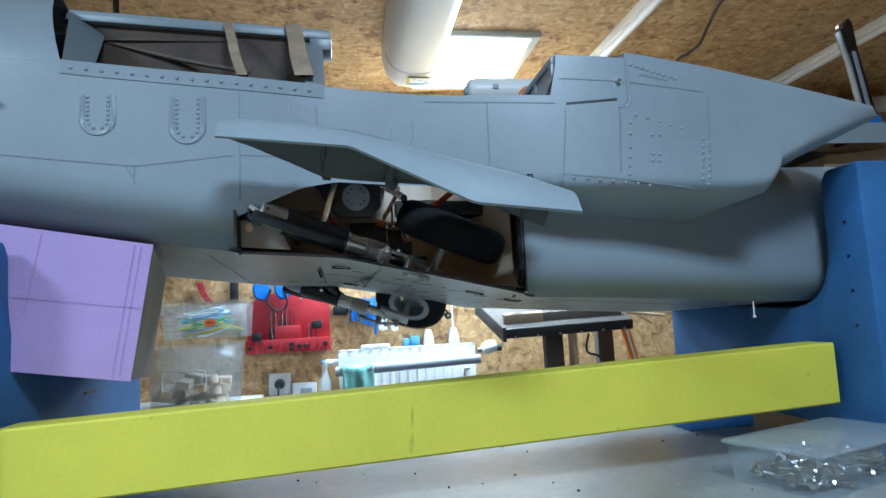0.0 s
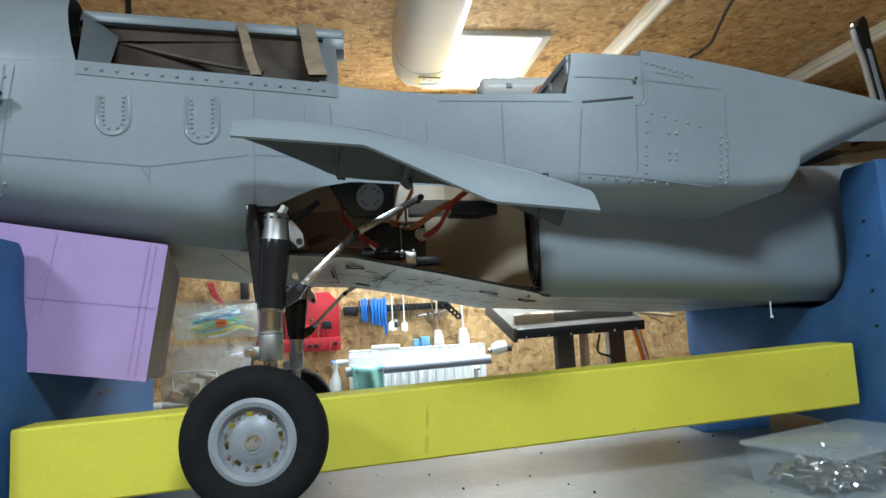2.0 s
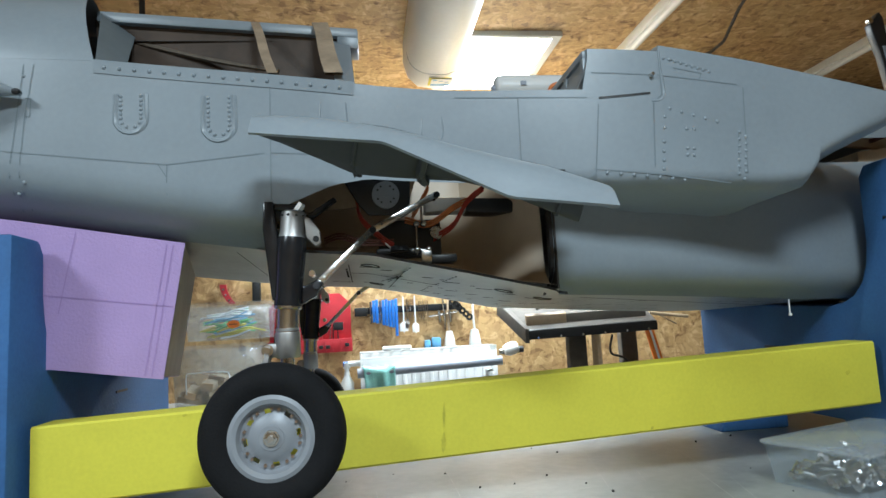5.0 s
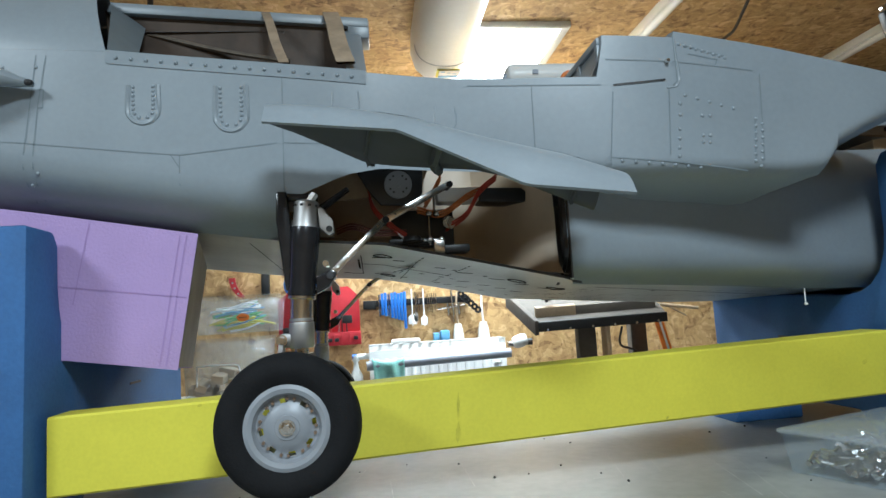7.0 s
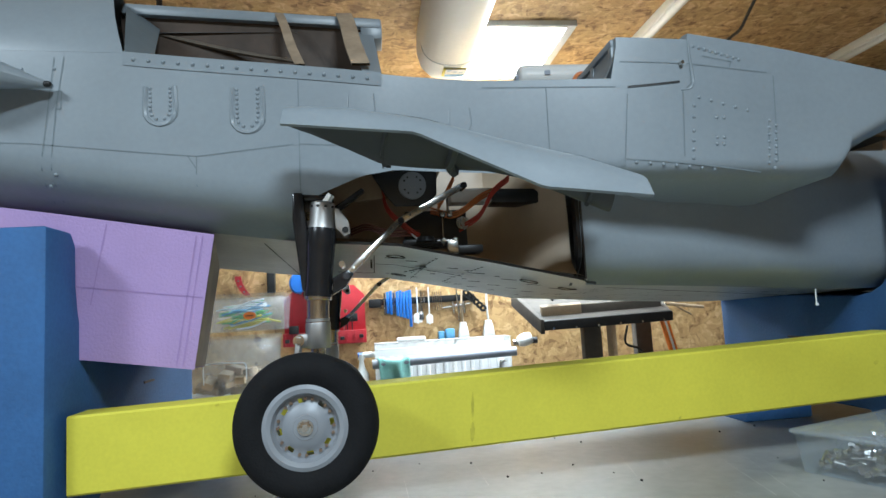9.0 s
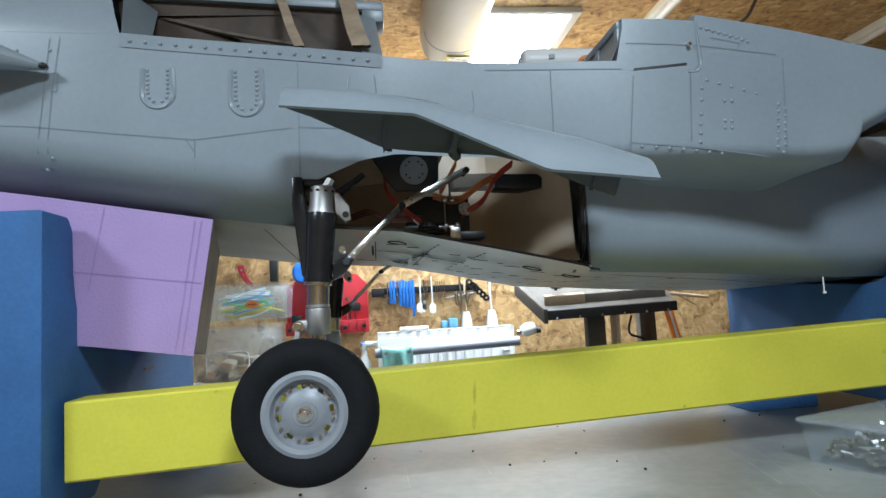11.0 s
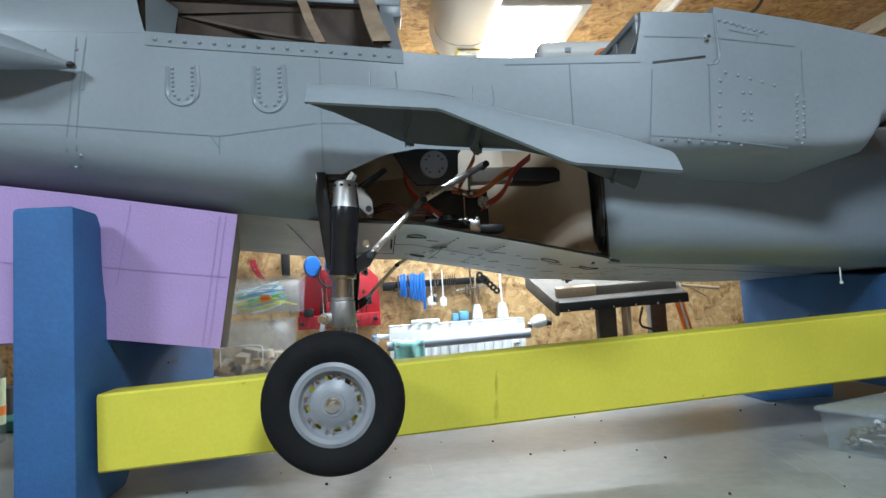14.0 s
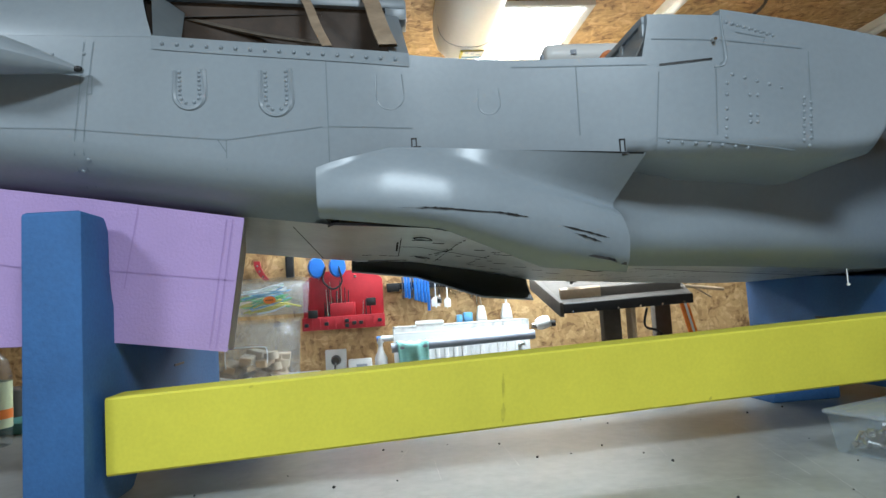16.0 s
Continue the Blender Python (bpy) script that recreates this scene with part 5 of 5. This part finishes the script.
def magnet_strip():
    ob = holder("tool_strip", "black magnetic strip holding tools on the wall", "tool strip", pose(0.25, WALL, 0.31))
    part("rail", box(bmesh.new(), 0, 0.42, -0.02, 0, -0.012, 0.014, 0.002), BLACK, ob)
    part("rail_end", box(bmesh.new(), 0.0, 0.05, -0.03, -0.001, -0.02, 0.014, 0.004), BLACK, ob)
    for i in range(9):
        bm = bmesh.new()
        x = 0.062 + 0.0125 * i
        if i in (0, 3):
            rod(bm, (x, -0.03, 0.035), (x, -0.03, -0.05), 0.0035, 0.0035, 8)
            part("steel_key", bm, STEEL, ob)
            continue
        low = -0.042 - 0.004 * i - (0.028 if i == 8 else 0)
        box(bm, x - 0.0055, x + 0.0055, -0.04, -0.022, low, 0.036 + 0.003 * (i % 3), 0.002)
        part("file_handle", bm, BLUEPLASTIC, ob, "blue plastic handle")
    for x, top, low, w in ((0.190, 0.05, -0.075, 0.017), (0.204, 0.04, -0.065, 0.009), (0.236, 0.05, -0.080, 0.013)):
        bm = bmesh.new()
        rod(bm, (x, -0.026, top), (x, -0.028, low + 0.02), 0.0026, seg=8)
        prism(bm, [(x - w, low + 0.016), (x - w * 0.4, low + 0.024), (x + w * 0.4, low + 0.024), (x + w, low + 0.016), (x + w, low - 0.012), (x + w * 0.2, low - 0.012), (x, low - 0.02), (x - w * 0.2, low - 0.012), (x - w, low - 0.012)], "y", -0.030, -0.026, 0.0006)
        part("spade_bit", bm, WHITE if w > 0.01 else STEEL, ob, "pale flat spade bit")
    for i in range(7):
        x = 0.252 + 0.0085 * i - (0.085 if i > 4 else 0)
        part("drill_bit", rod(bmesh.new(), (x, -0.026, 0.03), (x, -0.026, -0.035 - 0.006 * (i % 3)), 0.0022, 0.0014, 8), STEEL, ob)
    # small puller hanging on the rail
    bm = bmesh.new()
    rod(bm, (0.346, -0.03, 0.05), (0.352, -0.034, -0.09), 0.0042, 0.003, 10)
    rod(bm, (0.290, -0.034, -0.035), (0.400, -0.034, -0.022), 0.0036, seg=8)
    for x in (0.330, 0.350, 0.372):
        rod(bm, (x, -0.04, -0.012), (x + 0.002, -0.04, -0.06), 0.006, 0.005, 10)
    part("puller", bm, STEEL, ob, "small bright steel puller")
    for i in range(6):
        bm = bmesh.new()
        x = 0.385 + 0.013 * i
        lathe(bm, [(0.005, -0.005), (0.014, -0.005), (0.014, 0.005), (0.005, 0.005), (0.005, -0.005)], 12, pose(x, -0.034, 0.02 - 0.013 * i, 90, 0, 0))
        part("chain_link", bm, BLACK, ob)


magnet_strip()
for x, z, s in ((0.619, 0.17, 0.022), (0.72, 0.172, 0.024)):
    sw = holder("clip_hook", "white plastic clip on the wall", "clip", pose(x, WALL, z), "white wall clips")
    bm = bmesh.new()
    prism(bm, [(-s, -0.025), (s, -0.025), (s * 0.8, 0.015), (s * 0.5, 0.045), (-s * 0.5, 0.045), (-s * 0.8, 0.015)], "y", -0.03, 0, 0.003)
    part("body", bm, WHITE, sw)
    bm = bmesh.new()
    cord(bm, [(0.0, -0.025, 0.04), (-0.004, -0.03, 0.10), (0.0, -0.02, 0.17)], 0.0045)
    part("rod", bm, PALEWOOD if x < 0.7 else WHITE, sw)
for dx, dz, sx, mat in ((0.0, 0.0, 0.018, BLUETIE), (-0.035, -0.008, 0.012, BLUETIE)):
    bm = bmesh.new()
    box(bm, 0.565 + dx - sx, 0.565 + dx + sx, WALL - 0.03, WALL, 0.17 + dz - 0.02, 0.17 + dz + 0.022, 0.005)
    thing("wall_clip", bm, mat, "pale blue plastic clip on the wall", "clip", "blue wall clips")


def router_table():
    ob = holder("router_table", "dark topped router table with black metal edge", "router table", pose(0, 0, FLOOR))
    g = -FLOOR
    bm = bmesh.new()
    prism(bm, [(0.805, 0.745), (1.235, 0.765), (1.27, 0.98), (0.775, 0.98)], "z", g + 0.200, g + 0.222, 0.001)
    part("top", bm, DARKWOOD, ob, "dark laminate top")
    bm = bmesh.new()
    prism(bm, [(0.800, 0.738), (1.238, 0.758), (1.238, 0.766), (0.803, 0.746)], "z", g + 0.192, g + 0.222, 0.001)
    part("edge_rail", bm, BLACK, ob, "black aluminium edge rail")
    bm = bmesh.new()
    for i in range(6):
        rod(bm, (0.83 + 0.075 * i, 0.736 + 0.0036 * i, g + 0.198), (0.83 + 0.075 * i, 0.742 + 0.0036 * i, g + 0.198), 0.0035, seg=8)
    part("rail_screw", bm, STEEL, ob)
    bm = bmesh.new()
    prism(bm, [(0.79, 0.742), (0.803, 0.742), (0.775, 0.98), (0.752, 0.98)], "z", g + 0.18, g + 0.226, 0.001)
    part("side_board", bm, DARKWOOD, ob, "brown laminate edge")
    bm = bmesh.new()
    prism(bm, [(0.805, 0.775), (0.94, 0.782), (0.94, 0.80), (0.805, 0.793)], "z", g + 0.222, g + 0.252, 0.001)
    part("fence", bm, WOOD, ob)
    bm = bmesh.new()
    prism(bm, [(0.94, 0.785), (1.22, 0.80), (1.22, 0.82), (0.94, 0.803)], "z", g + 0.222, g + 0.250, 0.001)
    part("fence", bm, DARKWOOD, ob)
    bm = bmesh.new()
    rod(bm, (0.85, 0.80, g + 0.262), (0.85, 0.80, g + 0.275), 0.006, seg=12)
    for a in range(5):
        t = a * 2 * math.pi / 5
        rod(bm, (0.85, 0.80, g + 0.28), (0.85 + 0.022 * math.cos(t), 0.80 + 0.022 * math.sin(t), g + 0.28), 0.009, 0.008, 10)
    part("star_knob", bm, BLACK, ob, "black star knob")
    bm = bmesh.new()
    box(bm, 1.06, 1.16, 0.95, 1.02, g + 0.26, g + 0.275, 0.004)
    box(bm, 1.08, 1.15, 0.96, 1.01, g + 0.222, g + 0.262, 0.004)
    part("tool_body", bm, WHITE, ob)
    bm = bmesh.new()
    box(bm, 1.16, 1.22, 0.94, 1.0, g + 0.222, g + 0.268, 0.008)
    part("tool_grip", bm, BLACK, ob)
    for x, y in ((0.985, 0.84), (1.24, 1.02)):
        part("leg", box(bmesh.new(), x - 0.03, x + 0.03, y - 0.02, y + 0.02, 0, g + 0.20, 0.003), DARKWOOD, ob)
    part("leg_face", box(bmesh.new(), 1.035, 1.05, 0.78, 0.83, 0, g + 0.2, 0.002), PALEWOOD, ob, "pale wooden board edge")
    bm = bmesh.new()
    cord(bm, [(1.11, 0.83, g + 0.18), (1.10, 0.83, g + 0.12), (1.16, 0.83, g + 0.08), (1.2, 0.84, g - 0.1)], 0.004)
    part("cable", bm, BLACK, ob)
    bm = bmesh.new()
    rod(bm, (1.26, 0.86, g + 0.245), (1.42, 0.90, g + 0.225), 0.006, seg=10)
    rod(bm, (1.26, 0.86, g + 0.258), (1.40, 0.95, g + 0.20), 0.003, seg=8)
    part("guide_rod", bm, PALEWOOD, ob)


router_table()
for ob in [o for o in bpy.data.objects if o.parent and o.parent.name == "router_table" and o.name.split(".")[0] in ("top", "edge_rail", "rail_screw", "side_board", "fence", "star_knob", "tool_body", "tool_grip")]:
    for v in ob.data.vertices:
        v.co.z += (v.co.y - 0.745) * 0.40 - 0.008
bm = bmesh.new()
prism(bm, [(1.245, 0.26), (1.275, 0.26), (1.325, 0.04), (1.295, 0.04)], "y", 0.90, 0.915, 0.003)
lev = holder("spirit_level", "orange spirit level leaning by the router table", "spirit level", pose(0, 0, 0))
part("body", bm, ORANGE, lev)
bm = bmesh.new()
prism(bm, [(1.256, 0.255), (1.264, 0.255), (1.314, 0.045), (1.306, 0.045)], "y", 0.8985, 0.902)
part("stripe", bm, WHITE, lev)
thing("low_bench", box(bmesh.new(), 1.2, 2.2, 0.86, 1.28, FLOOR, 0.039, 0.003), DARKWOOD, "dark low bench by the wall", "bench")


# ---- unseen strip light added over the wall tools as fill ----
sl = holder("strip_lamp", "unseen long white strip lamp added to brighten the wall tools", "lamp", pose(0.55, WALL, 0.69))
part("housing", box(bmesh.new(), -0.78, 0.78, -0.13, 0, -0.012, 0.025, 0.004), WHITE, sl)
part("diffuser", box(bmesh.new(), -0.75, 0.75, -0.125, -0.07, -0.022, -0.0125, 0.002), LAMP, sl, "glowing diffuser of the added lamp")

# ---- ceiling ----
panel = holder("ceiling_panel", "bright square ceiling light panel in a white frame", "ceiling light", pose(0.79, 0.975, CEIL))
part("diffuser", box(bmesh.new(), -0.155, 0.165, -0.225, 0.215, -0.016, -0.006, 0.002), LAMP, panel, "glowing white diffuser")
for a in ((-0.195, 0.195, -0.245, -0.225), (-0.195, 0.195, 0.215, 0.245), (-0.195, -0.155, -0.225, 0.215), (0.165, 0.195, -0.225, 0.215)):
    part("frame", box(bmesh.new(), *a, -0.02, 0, 0.002), WHITE, panel)


def light_tube(x, y0, y1, lit):
    ob = holder("light_tube", "long white ceiling tube light", "ceiling light", pose(x, (y0 + y1) / 2, CEIL), "tube lights")
    n = (y1 - y0) / 2
    part("housing", box(bmesh.new(), -0.022, 0.022, -n, n, -0.03, 0, 0.004), WHITE, ob)
    bm = bmesh.new()
    rod(bm, (0, -n + 0.02, -0.036), (0, n - 0.02, -0.036), 0.013, seg=14)
    part("tube", bm, WHITE, ob, "pale tube")


light_tube(1.252, -0.4, 1.0, True)
light_tube(2.16, 0.55, 1.2, False)


def fan_coil():
    ob = holder("air_conditioner", "white rounded air conditioner hung under the ceiling", "air conditioner", pose(0.55, 0.45, CEIL))
    bm = bmesh.new()
    prof = [(-0.095, 0.0), (-0.098, -0.06), (-0.085, -0.11), (-0.05, -0.145), (0.02, -0.155), (0.07, -0.14), (0.09, -0.10), (0.095, 0.0)]
    rows = []
    for y, s in ((-0.75, 1), (0.36, 1), (0.40, 0.98), (0.425, 0.93), (0.44, 0.8)):
        rows.append([(x * s, y, z * s) for x, z in prof])
    made = sheet(bm, rows)
    bm.faces.new(made[-1])
    bm.faces.new(made[0])
    part("shell", bm, WHITE, ob, "", 50)
    bm = bmesh.new()
    cord(bm, [(-0.0965, 0.27, -0.03), (-0.085, 0.27, -0.113), (-0.04, 0.27, -0.149), (0.03, 0.27, -0.154), (0.075, 0.27, -0.137)], 0.0012, 4, 4)
    part("seam", bm, TUBEGREY, ob)
    bm = bmesh.new()
    box(bm, -0.02, 0.055, 0.30, 0.36, -0.157, -0.1535)
    part("sticker", bm, YELLOWTIE, ob, "energy sticker with yellow edge")
    bm = bmesh.new()
    box(bm, -0.012, 0.055, 0.30, 0.34, -0.1585, -0.156)
    part("sticker_paper", bm, WHITE, ob)
    bm = bmesh.new()
    box(bm, -0.012, 0.055, 0.342, 0.36, -0.1585, -0.156)
    for i in range(3):
        box(bm, -0.006 + 0.02 * i, 0.006 + 0.02 * i, 0.308 + 0.008 * i, 0.312 + 0.008 * i, -0.1592, -0.158)
    part("sticker_bar", bm, BLUETIE, ob)


fan_coil()
bm = bmesh.new()
cord(bm, [(1.46, 0.2, CEIL - 0.006), (1.49, 0.475, CEIL - 0.008), (1.515, 0.60, CEIL - 0.03), (1.54, 0.70, CEIL - 0.05), (1.56, 0.80, CEIL - 0.04), (1.565, 0.93, CEIL - 0.06), (1.565, 1.0, 0.8)], 0.0055, 8)
thing("ceiling_cable", bm, BLACK, "black cable looping under the ceiling", "cable")


for x, mat, label in ((-0.36, WHITE, "thin white rod hanging from the ceiling"), (-0.20, BLACK, "thin black rod hanging from the ceiling")):
    thing("hanging_rod", rod(bmesh.new(), (x, 0.25, CEIL), (x + 0.012, 0.25, 0.62), 0.007, 0.007, 10), mat, label, "rod", "hanging rods")


def wall_bracket():
    ob = holder("clamp_arm", "black glossy clamp arm standing by the cradle", "clamp arm", pose(1.64, 0.2, TABLE))
    bm = bmesh.new()
    prism(bm, [(-0.02, 0.90), (0.01, 0.935), (0.02, 0.92), (0.025, 0.86), (0.06, 0.66), (0.07, 0.0), (0.03, 0.0), (0.025, 0.66), (0.0, 0.82), (-0.012, 0.86)], "y", -0.012, 0.012, 0.004)
    part("arm", bm, BLACK, ob)
    bm = bmesh.new()
    prism(bm, [(0.005, 0.84), (0.016, 0.84), (0.042, 0.68), (0.03, 0.68)], "y", -0.014, -0.010)
    part("inlay", bm, TUBEGREY, ob)
    for x, z in ((-0.025, 0.905), (0.045, 0.66), (0.055, 0.655)):
        part("screw", rod(bmesh.new(), (x, -0.02, z), (x, -0.010, z), 0.007, seg=10), STEEL, ob)


wall_bracket()
bm = bmesh.new()
rows = []
for i in range(61):
    f = i / 60
    r = 0.035 + 0.004 * (i % 2)
    rows.append([(2.2 + 0.7 * f, 1.22 + r * math.cos(2 * math.pi * k / 12), 1.06 + 0.07 * f + r * math.sin(2 * math.pi * k / 12)) for k in range(13)])
sheet(bm, rows)
thing("ribbed_hose", bm, WHITE, "pale ribbed hose along the wall", "hose", smooth=60)
# ply parts and blue clamps beyond the cradle
pl = holder("wing_parts", "plywood model parts stacked behind the cradle", "model parts", pose(1.3, -0.12, TABLE))
bm = bmesh.new()
prism(bm, [(-0.16, 0.47), (-0.10, 0.50), (0.3, 0.56), (0.3, 0.53), (-0.05, 0.46)], "y", -0.10, -0.09, 0.001)
part("ply_sheet", bm, PALEWOOD, pl, "pale plywood sheet")
bm = bmesh.new()
prism(bm, [(-0.15, 0.45), (0.3, 0.50), (0.3, 0.47), (-0.15, 0.43)], "y", -0.13, 0.06, 0.002)
part("ply_box", bm, PALEWOOD, pl)
bm = bmesh.new()
cord(bm, [(-0.10, -0.105, 0.475), (-0.06, -0.106, 0.487), (-0.02, -0.106, 0.487), (0.02, -0.105, 0.492)], 0.004)
part("print_mark", bm, BROWNWIRE, pl)
bm = bmesh.new()
box(bm, -0.005, 0.03, -0.08, -0.04, 0.52, 0.545, 0.006)
part("blue_clamp", bm, BLUEPLASTIC, pl)
part("post", box(bmesh.new(), 0.16, 0.20, -0.02, 0.02, 0, 0.45, 0.004), PALEWOOD, pl)

# tank lying in the open spine
tank = holder("fuel_tank", "white cylindrical tank lying in the open spine", "tank", pose(0.590, -0.36, 0.588))
bm = bmesh.new()
lathe(bm, [(0, -0.10), (0.014, -0.10), (0.018, -0.096), (0.019, -0.088), (0.019, 0.10), (0, 0.10)], 30, Matrix.Rotation(radians(90), 4, "Y"))
part("body", bm, WHITE, tank, "", 50)
bm = bmesh.new()
rod(bm, (-0.104, 0, 0.0), (-0.098, 0, 0), 0.006, seg=12)
part("cap", bm, TUBEGREY, tank)
bm = bmesh.new()
box(bm, -0.066, -0.058, -0.021, -0.018, -0.002, 0.004)
part("mark", bm, TUBEGREY, tank)
bm = bmesh.new()
cord(bm, [(-0.04, -0.06, -0.05), (-0.035, -0.06, -0.022), (-0.02, -0.06, -0.02), (-0.01, -0.06, -0.05)], 0.004)
part("fuel_line", bm, ORANGEWIRE, tank, "orange fuel line")
bm = bmesh.new()
box(bm, -0.08, 0.09, -0.02, 0.02, -0.09, -0.019, 0.002)
part("saddle", bm, WOOD, tank)


# ---- things on the table ----
def screw_box():
    ob, w, d, h = clear_box(0, 0.20, 0, 0.11, TABLE + 0.0005, TABLE + 0.0475, "clear plastic box holding steel screws")
    ob.matrix_world = pose(0.841, -0.563, TABLE + 0.0005, 0, 0, 20)
    for o in list(ob.children):
        o.data.materials[0] = LID if o.name.startswith("lid") else MILKY
    part("divider", box(bmesh.new(), -0.032, -0.0305, -d * 0.93, d * 0.93, 0.002, h * 0.75), CLEAR, ob)
    rn = random.Random(9)
    for k in range(3):
        me = bmesh.new()
        if k == 0:
            rod(me, (0, 0, -0.010), (0, 0, 0.010), 0.0017, seg=7)
            rod(me, (0, 0, 0.010), (0, 0, 0.013), 0.0034, seg=6)
        elif k == 1:
            lathe(me, [(0.002, -0.0015), (0.004, -0.0015), (0.004, 0.0015), (0.002, 0.0015), (0.002, -0.0015)], 6)
        else:
            rod(me, (0, 0, -0.005), (0, 0, 0.006), 0.0018, seg=7)
            rod(me, (0, 0, 0.006), (0, 0, 0.0085), 0.0036, seg=8)
        data = bpy.data.meshes.new("screw")
        me.to_mesh(data)
        me.free()
        data.materials.append(STEEL)
        for i in range(90):
            left = i % 2
            x = rn.uniform(-0.085, -0.038) if left else rn.uniform(-0.026, 0.085)
            y = rn.uniform(-0.038, 0.035)
            s = new("screw", data)
            s.parent = ob
            s.matrix_basis = Matrix.Translation((0, 0, 0.002)) @ pose(x, y, 0.006 + rn.random() ** 2 * 0.020 * math.exp(-((x + (0.07 if left else -0.02)) / 0.05) ** 2) + 0.002 * (i % 3), rn.uniform(60, 120), rn.uniform(-30, 30), rn.uniform(0, 360))


screw_box()


def spray_bottle():
    ob = holder("glass_bottle", "clear glass bottle with a green label", "bottle", pose(-0.41, -0.1, TABLE))
    bm = bmesh.new()
    lathe(bm, [(0, 0), (0.028, 0), (0.03, 0.004), (0.03, 0.115), (0.024, 0.14), (0.011, 0.155), (0.011, 0.185), (0.013, 0.187), (0.013, 0.20), (0, 0.201)], 28)
    part("glass", bm, CLEAR, ob, "", 50)
    bm = bmesh.new()
    lathe(bm, [(0.0305, 0.03), (0.0305, 0.105)], 28)
    part("label", bm, material("pale_label", (0.62, 0.70, 0.45), 0.6), ob, "pale green paper label")
    bm = bmesh.new()
    lathe(bm, [(0.0308, 0.045), (0.0308, 0.06)], 28)
    part("label_band", bm, ORANGE, ob)
    bm = bmesh.new()
    lathe(bm, [(0, 0.201), (0.013, 0.2015), (0.013, 0.22), (0, 0.221)], 20)
    part("cap", bm, BLACK, ob)


spray_bottle()
bm = bmesh.new()
box(bm, -0.75, -0.30, 0.0, 0.14, TABLE, TABLE + 0.02, 0.002)
thing("cutting_mat", bm, material("green_mat", (0.10, 0.30, 0.28), 0.6), "green board lying on the table", "board")
for x, y, hgt, mat in ((-0.50, 0.10, 0.05, DARKWOOD), (-0.62, 0.08, 0.10, BLACK)):
    bm = bmesh.new()
    lathe(bm, [(0, 0), (0.035, 0), (0.036, 0.003), (0.036, hgt), (0.033, hgt + 0.004), (0, hgt + 0.004)], 24, pose(x, y, TABLE + 0.02))
    thing("paint_tin", bm, mat, "dark round tin standing on the board", "tin", "tins")


# ---- what moves ----
def door_pose(angle, hinge, side):
    axis = Vector((AXIS.x, -AXIS.y if side > 0 else AXIS.y, AXIS.z))
    return Matrix.Translation(hinge) @ Matrix.Rotation(radians(angle * -side), 4, axis)


def rod_pose(a, b, side):
    d = (b - a).normalized()
    y = Vector((0, 1, 0))
    x = y.cross(d).normalized()
    y = d.cross(x)
    return Matrix.Translation(a) @ Matrix((x, y, d)).transposed().to_4x4()


def brace_rows(times, pivot, side):
    """Both halves of the folding brace: from a bay pivot to the leg, bent at the knee."""
    upper = pivot + Vector((0.1575, -side * 0.038, 0.009))
    first, second = [], []
    for t, f in times:
        low = leg_pose(pivot, f, side) @ Vector((0.019, 0, -0.0935))
        d = low - upper
        reach = min(d.length, 2 * ARM * 0.9995)
        bend = math.sqrt(max(0, ARM ** 2 - (reach / 2) ** 2))
        across = d.cross(Vector((0, 1, 0))).normalized()
        if across.z < 0:
            across = -across
        knee = upper + d / 2 + across * bend
        first.append((t, rod_pose(upper, knee, side)))
        second.append((t, rod_pose(knee, low, side)))
    return first, second


def motions():
    near = [(0, 1), (0.4, 1), (0.5, 0.92), (0.6, 0.85), (0.7, 0.46), (0.8, 0.11), (0.9, 0), (14.9, 0), (15.0, 0.04), (15.1, 0.36), (15.2, 0.59), (15.3, 0.89), (15.4, 0.98), (15.5, 1), (16, 1)]
    far = [(0, 0.83), (0.1, 0.70), (0.2, 0.34), (0.3, 0), (14.5, 0), (14.6, 0.3), (14.7, 0.68), (14.8, 0.90), (14.9, 0.97), (15.0, 1), (16, 1)]
    for key, ob, times, pivot, side in (("near", near_gear, near, PIVOT, -1), ("far", far_gear, far, FARPIVOT, 1)):
        walk(ob, [(t, leg_pose(pivot, f, side)) for t, f in times])
        for half, rows in zip(braces[key], brace_rows(times, pivot, side)):
            walk(half, rows)
    door = [(0, 1), (15.4, 1), (15.5, 0.95), (15.6, 0.82), (15.7, 0.62), (15.8, 0.32), (15.9, 0.08), (16, 0)]
    walk(near_door, [(t, door_pose(OPEN * f, HINGE, -1)) for t, f in door])
    walk(far_door, [(t, door_pose(OPEN * f, FARHINGE, 1)) for t, f in door])


motions()
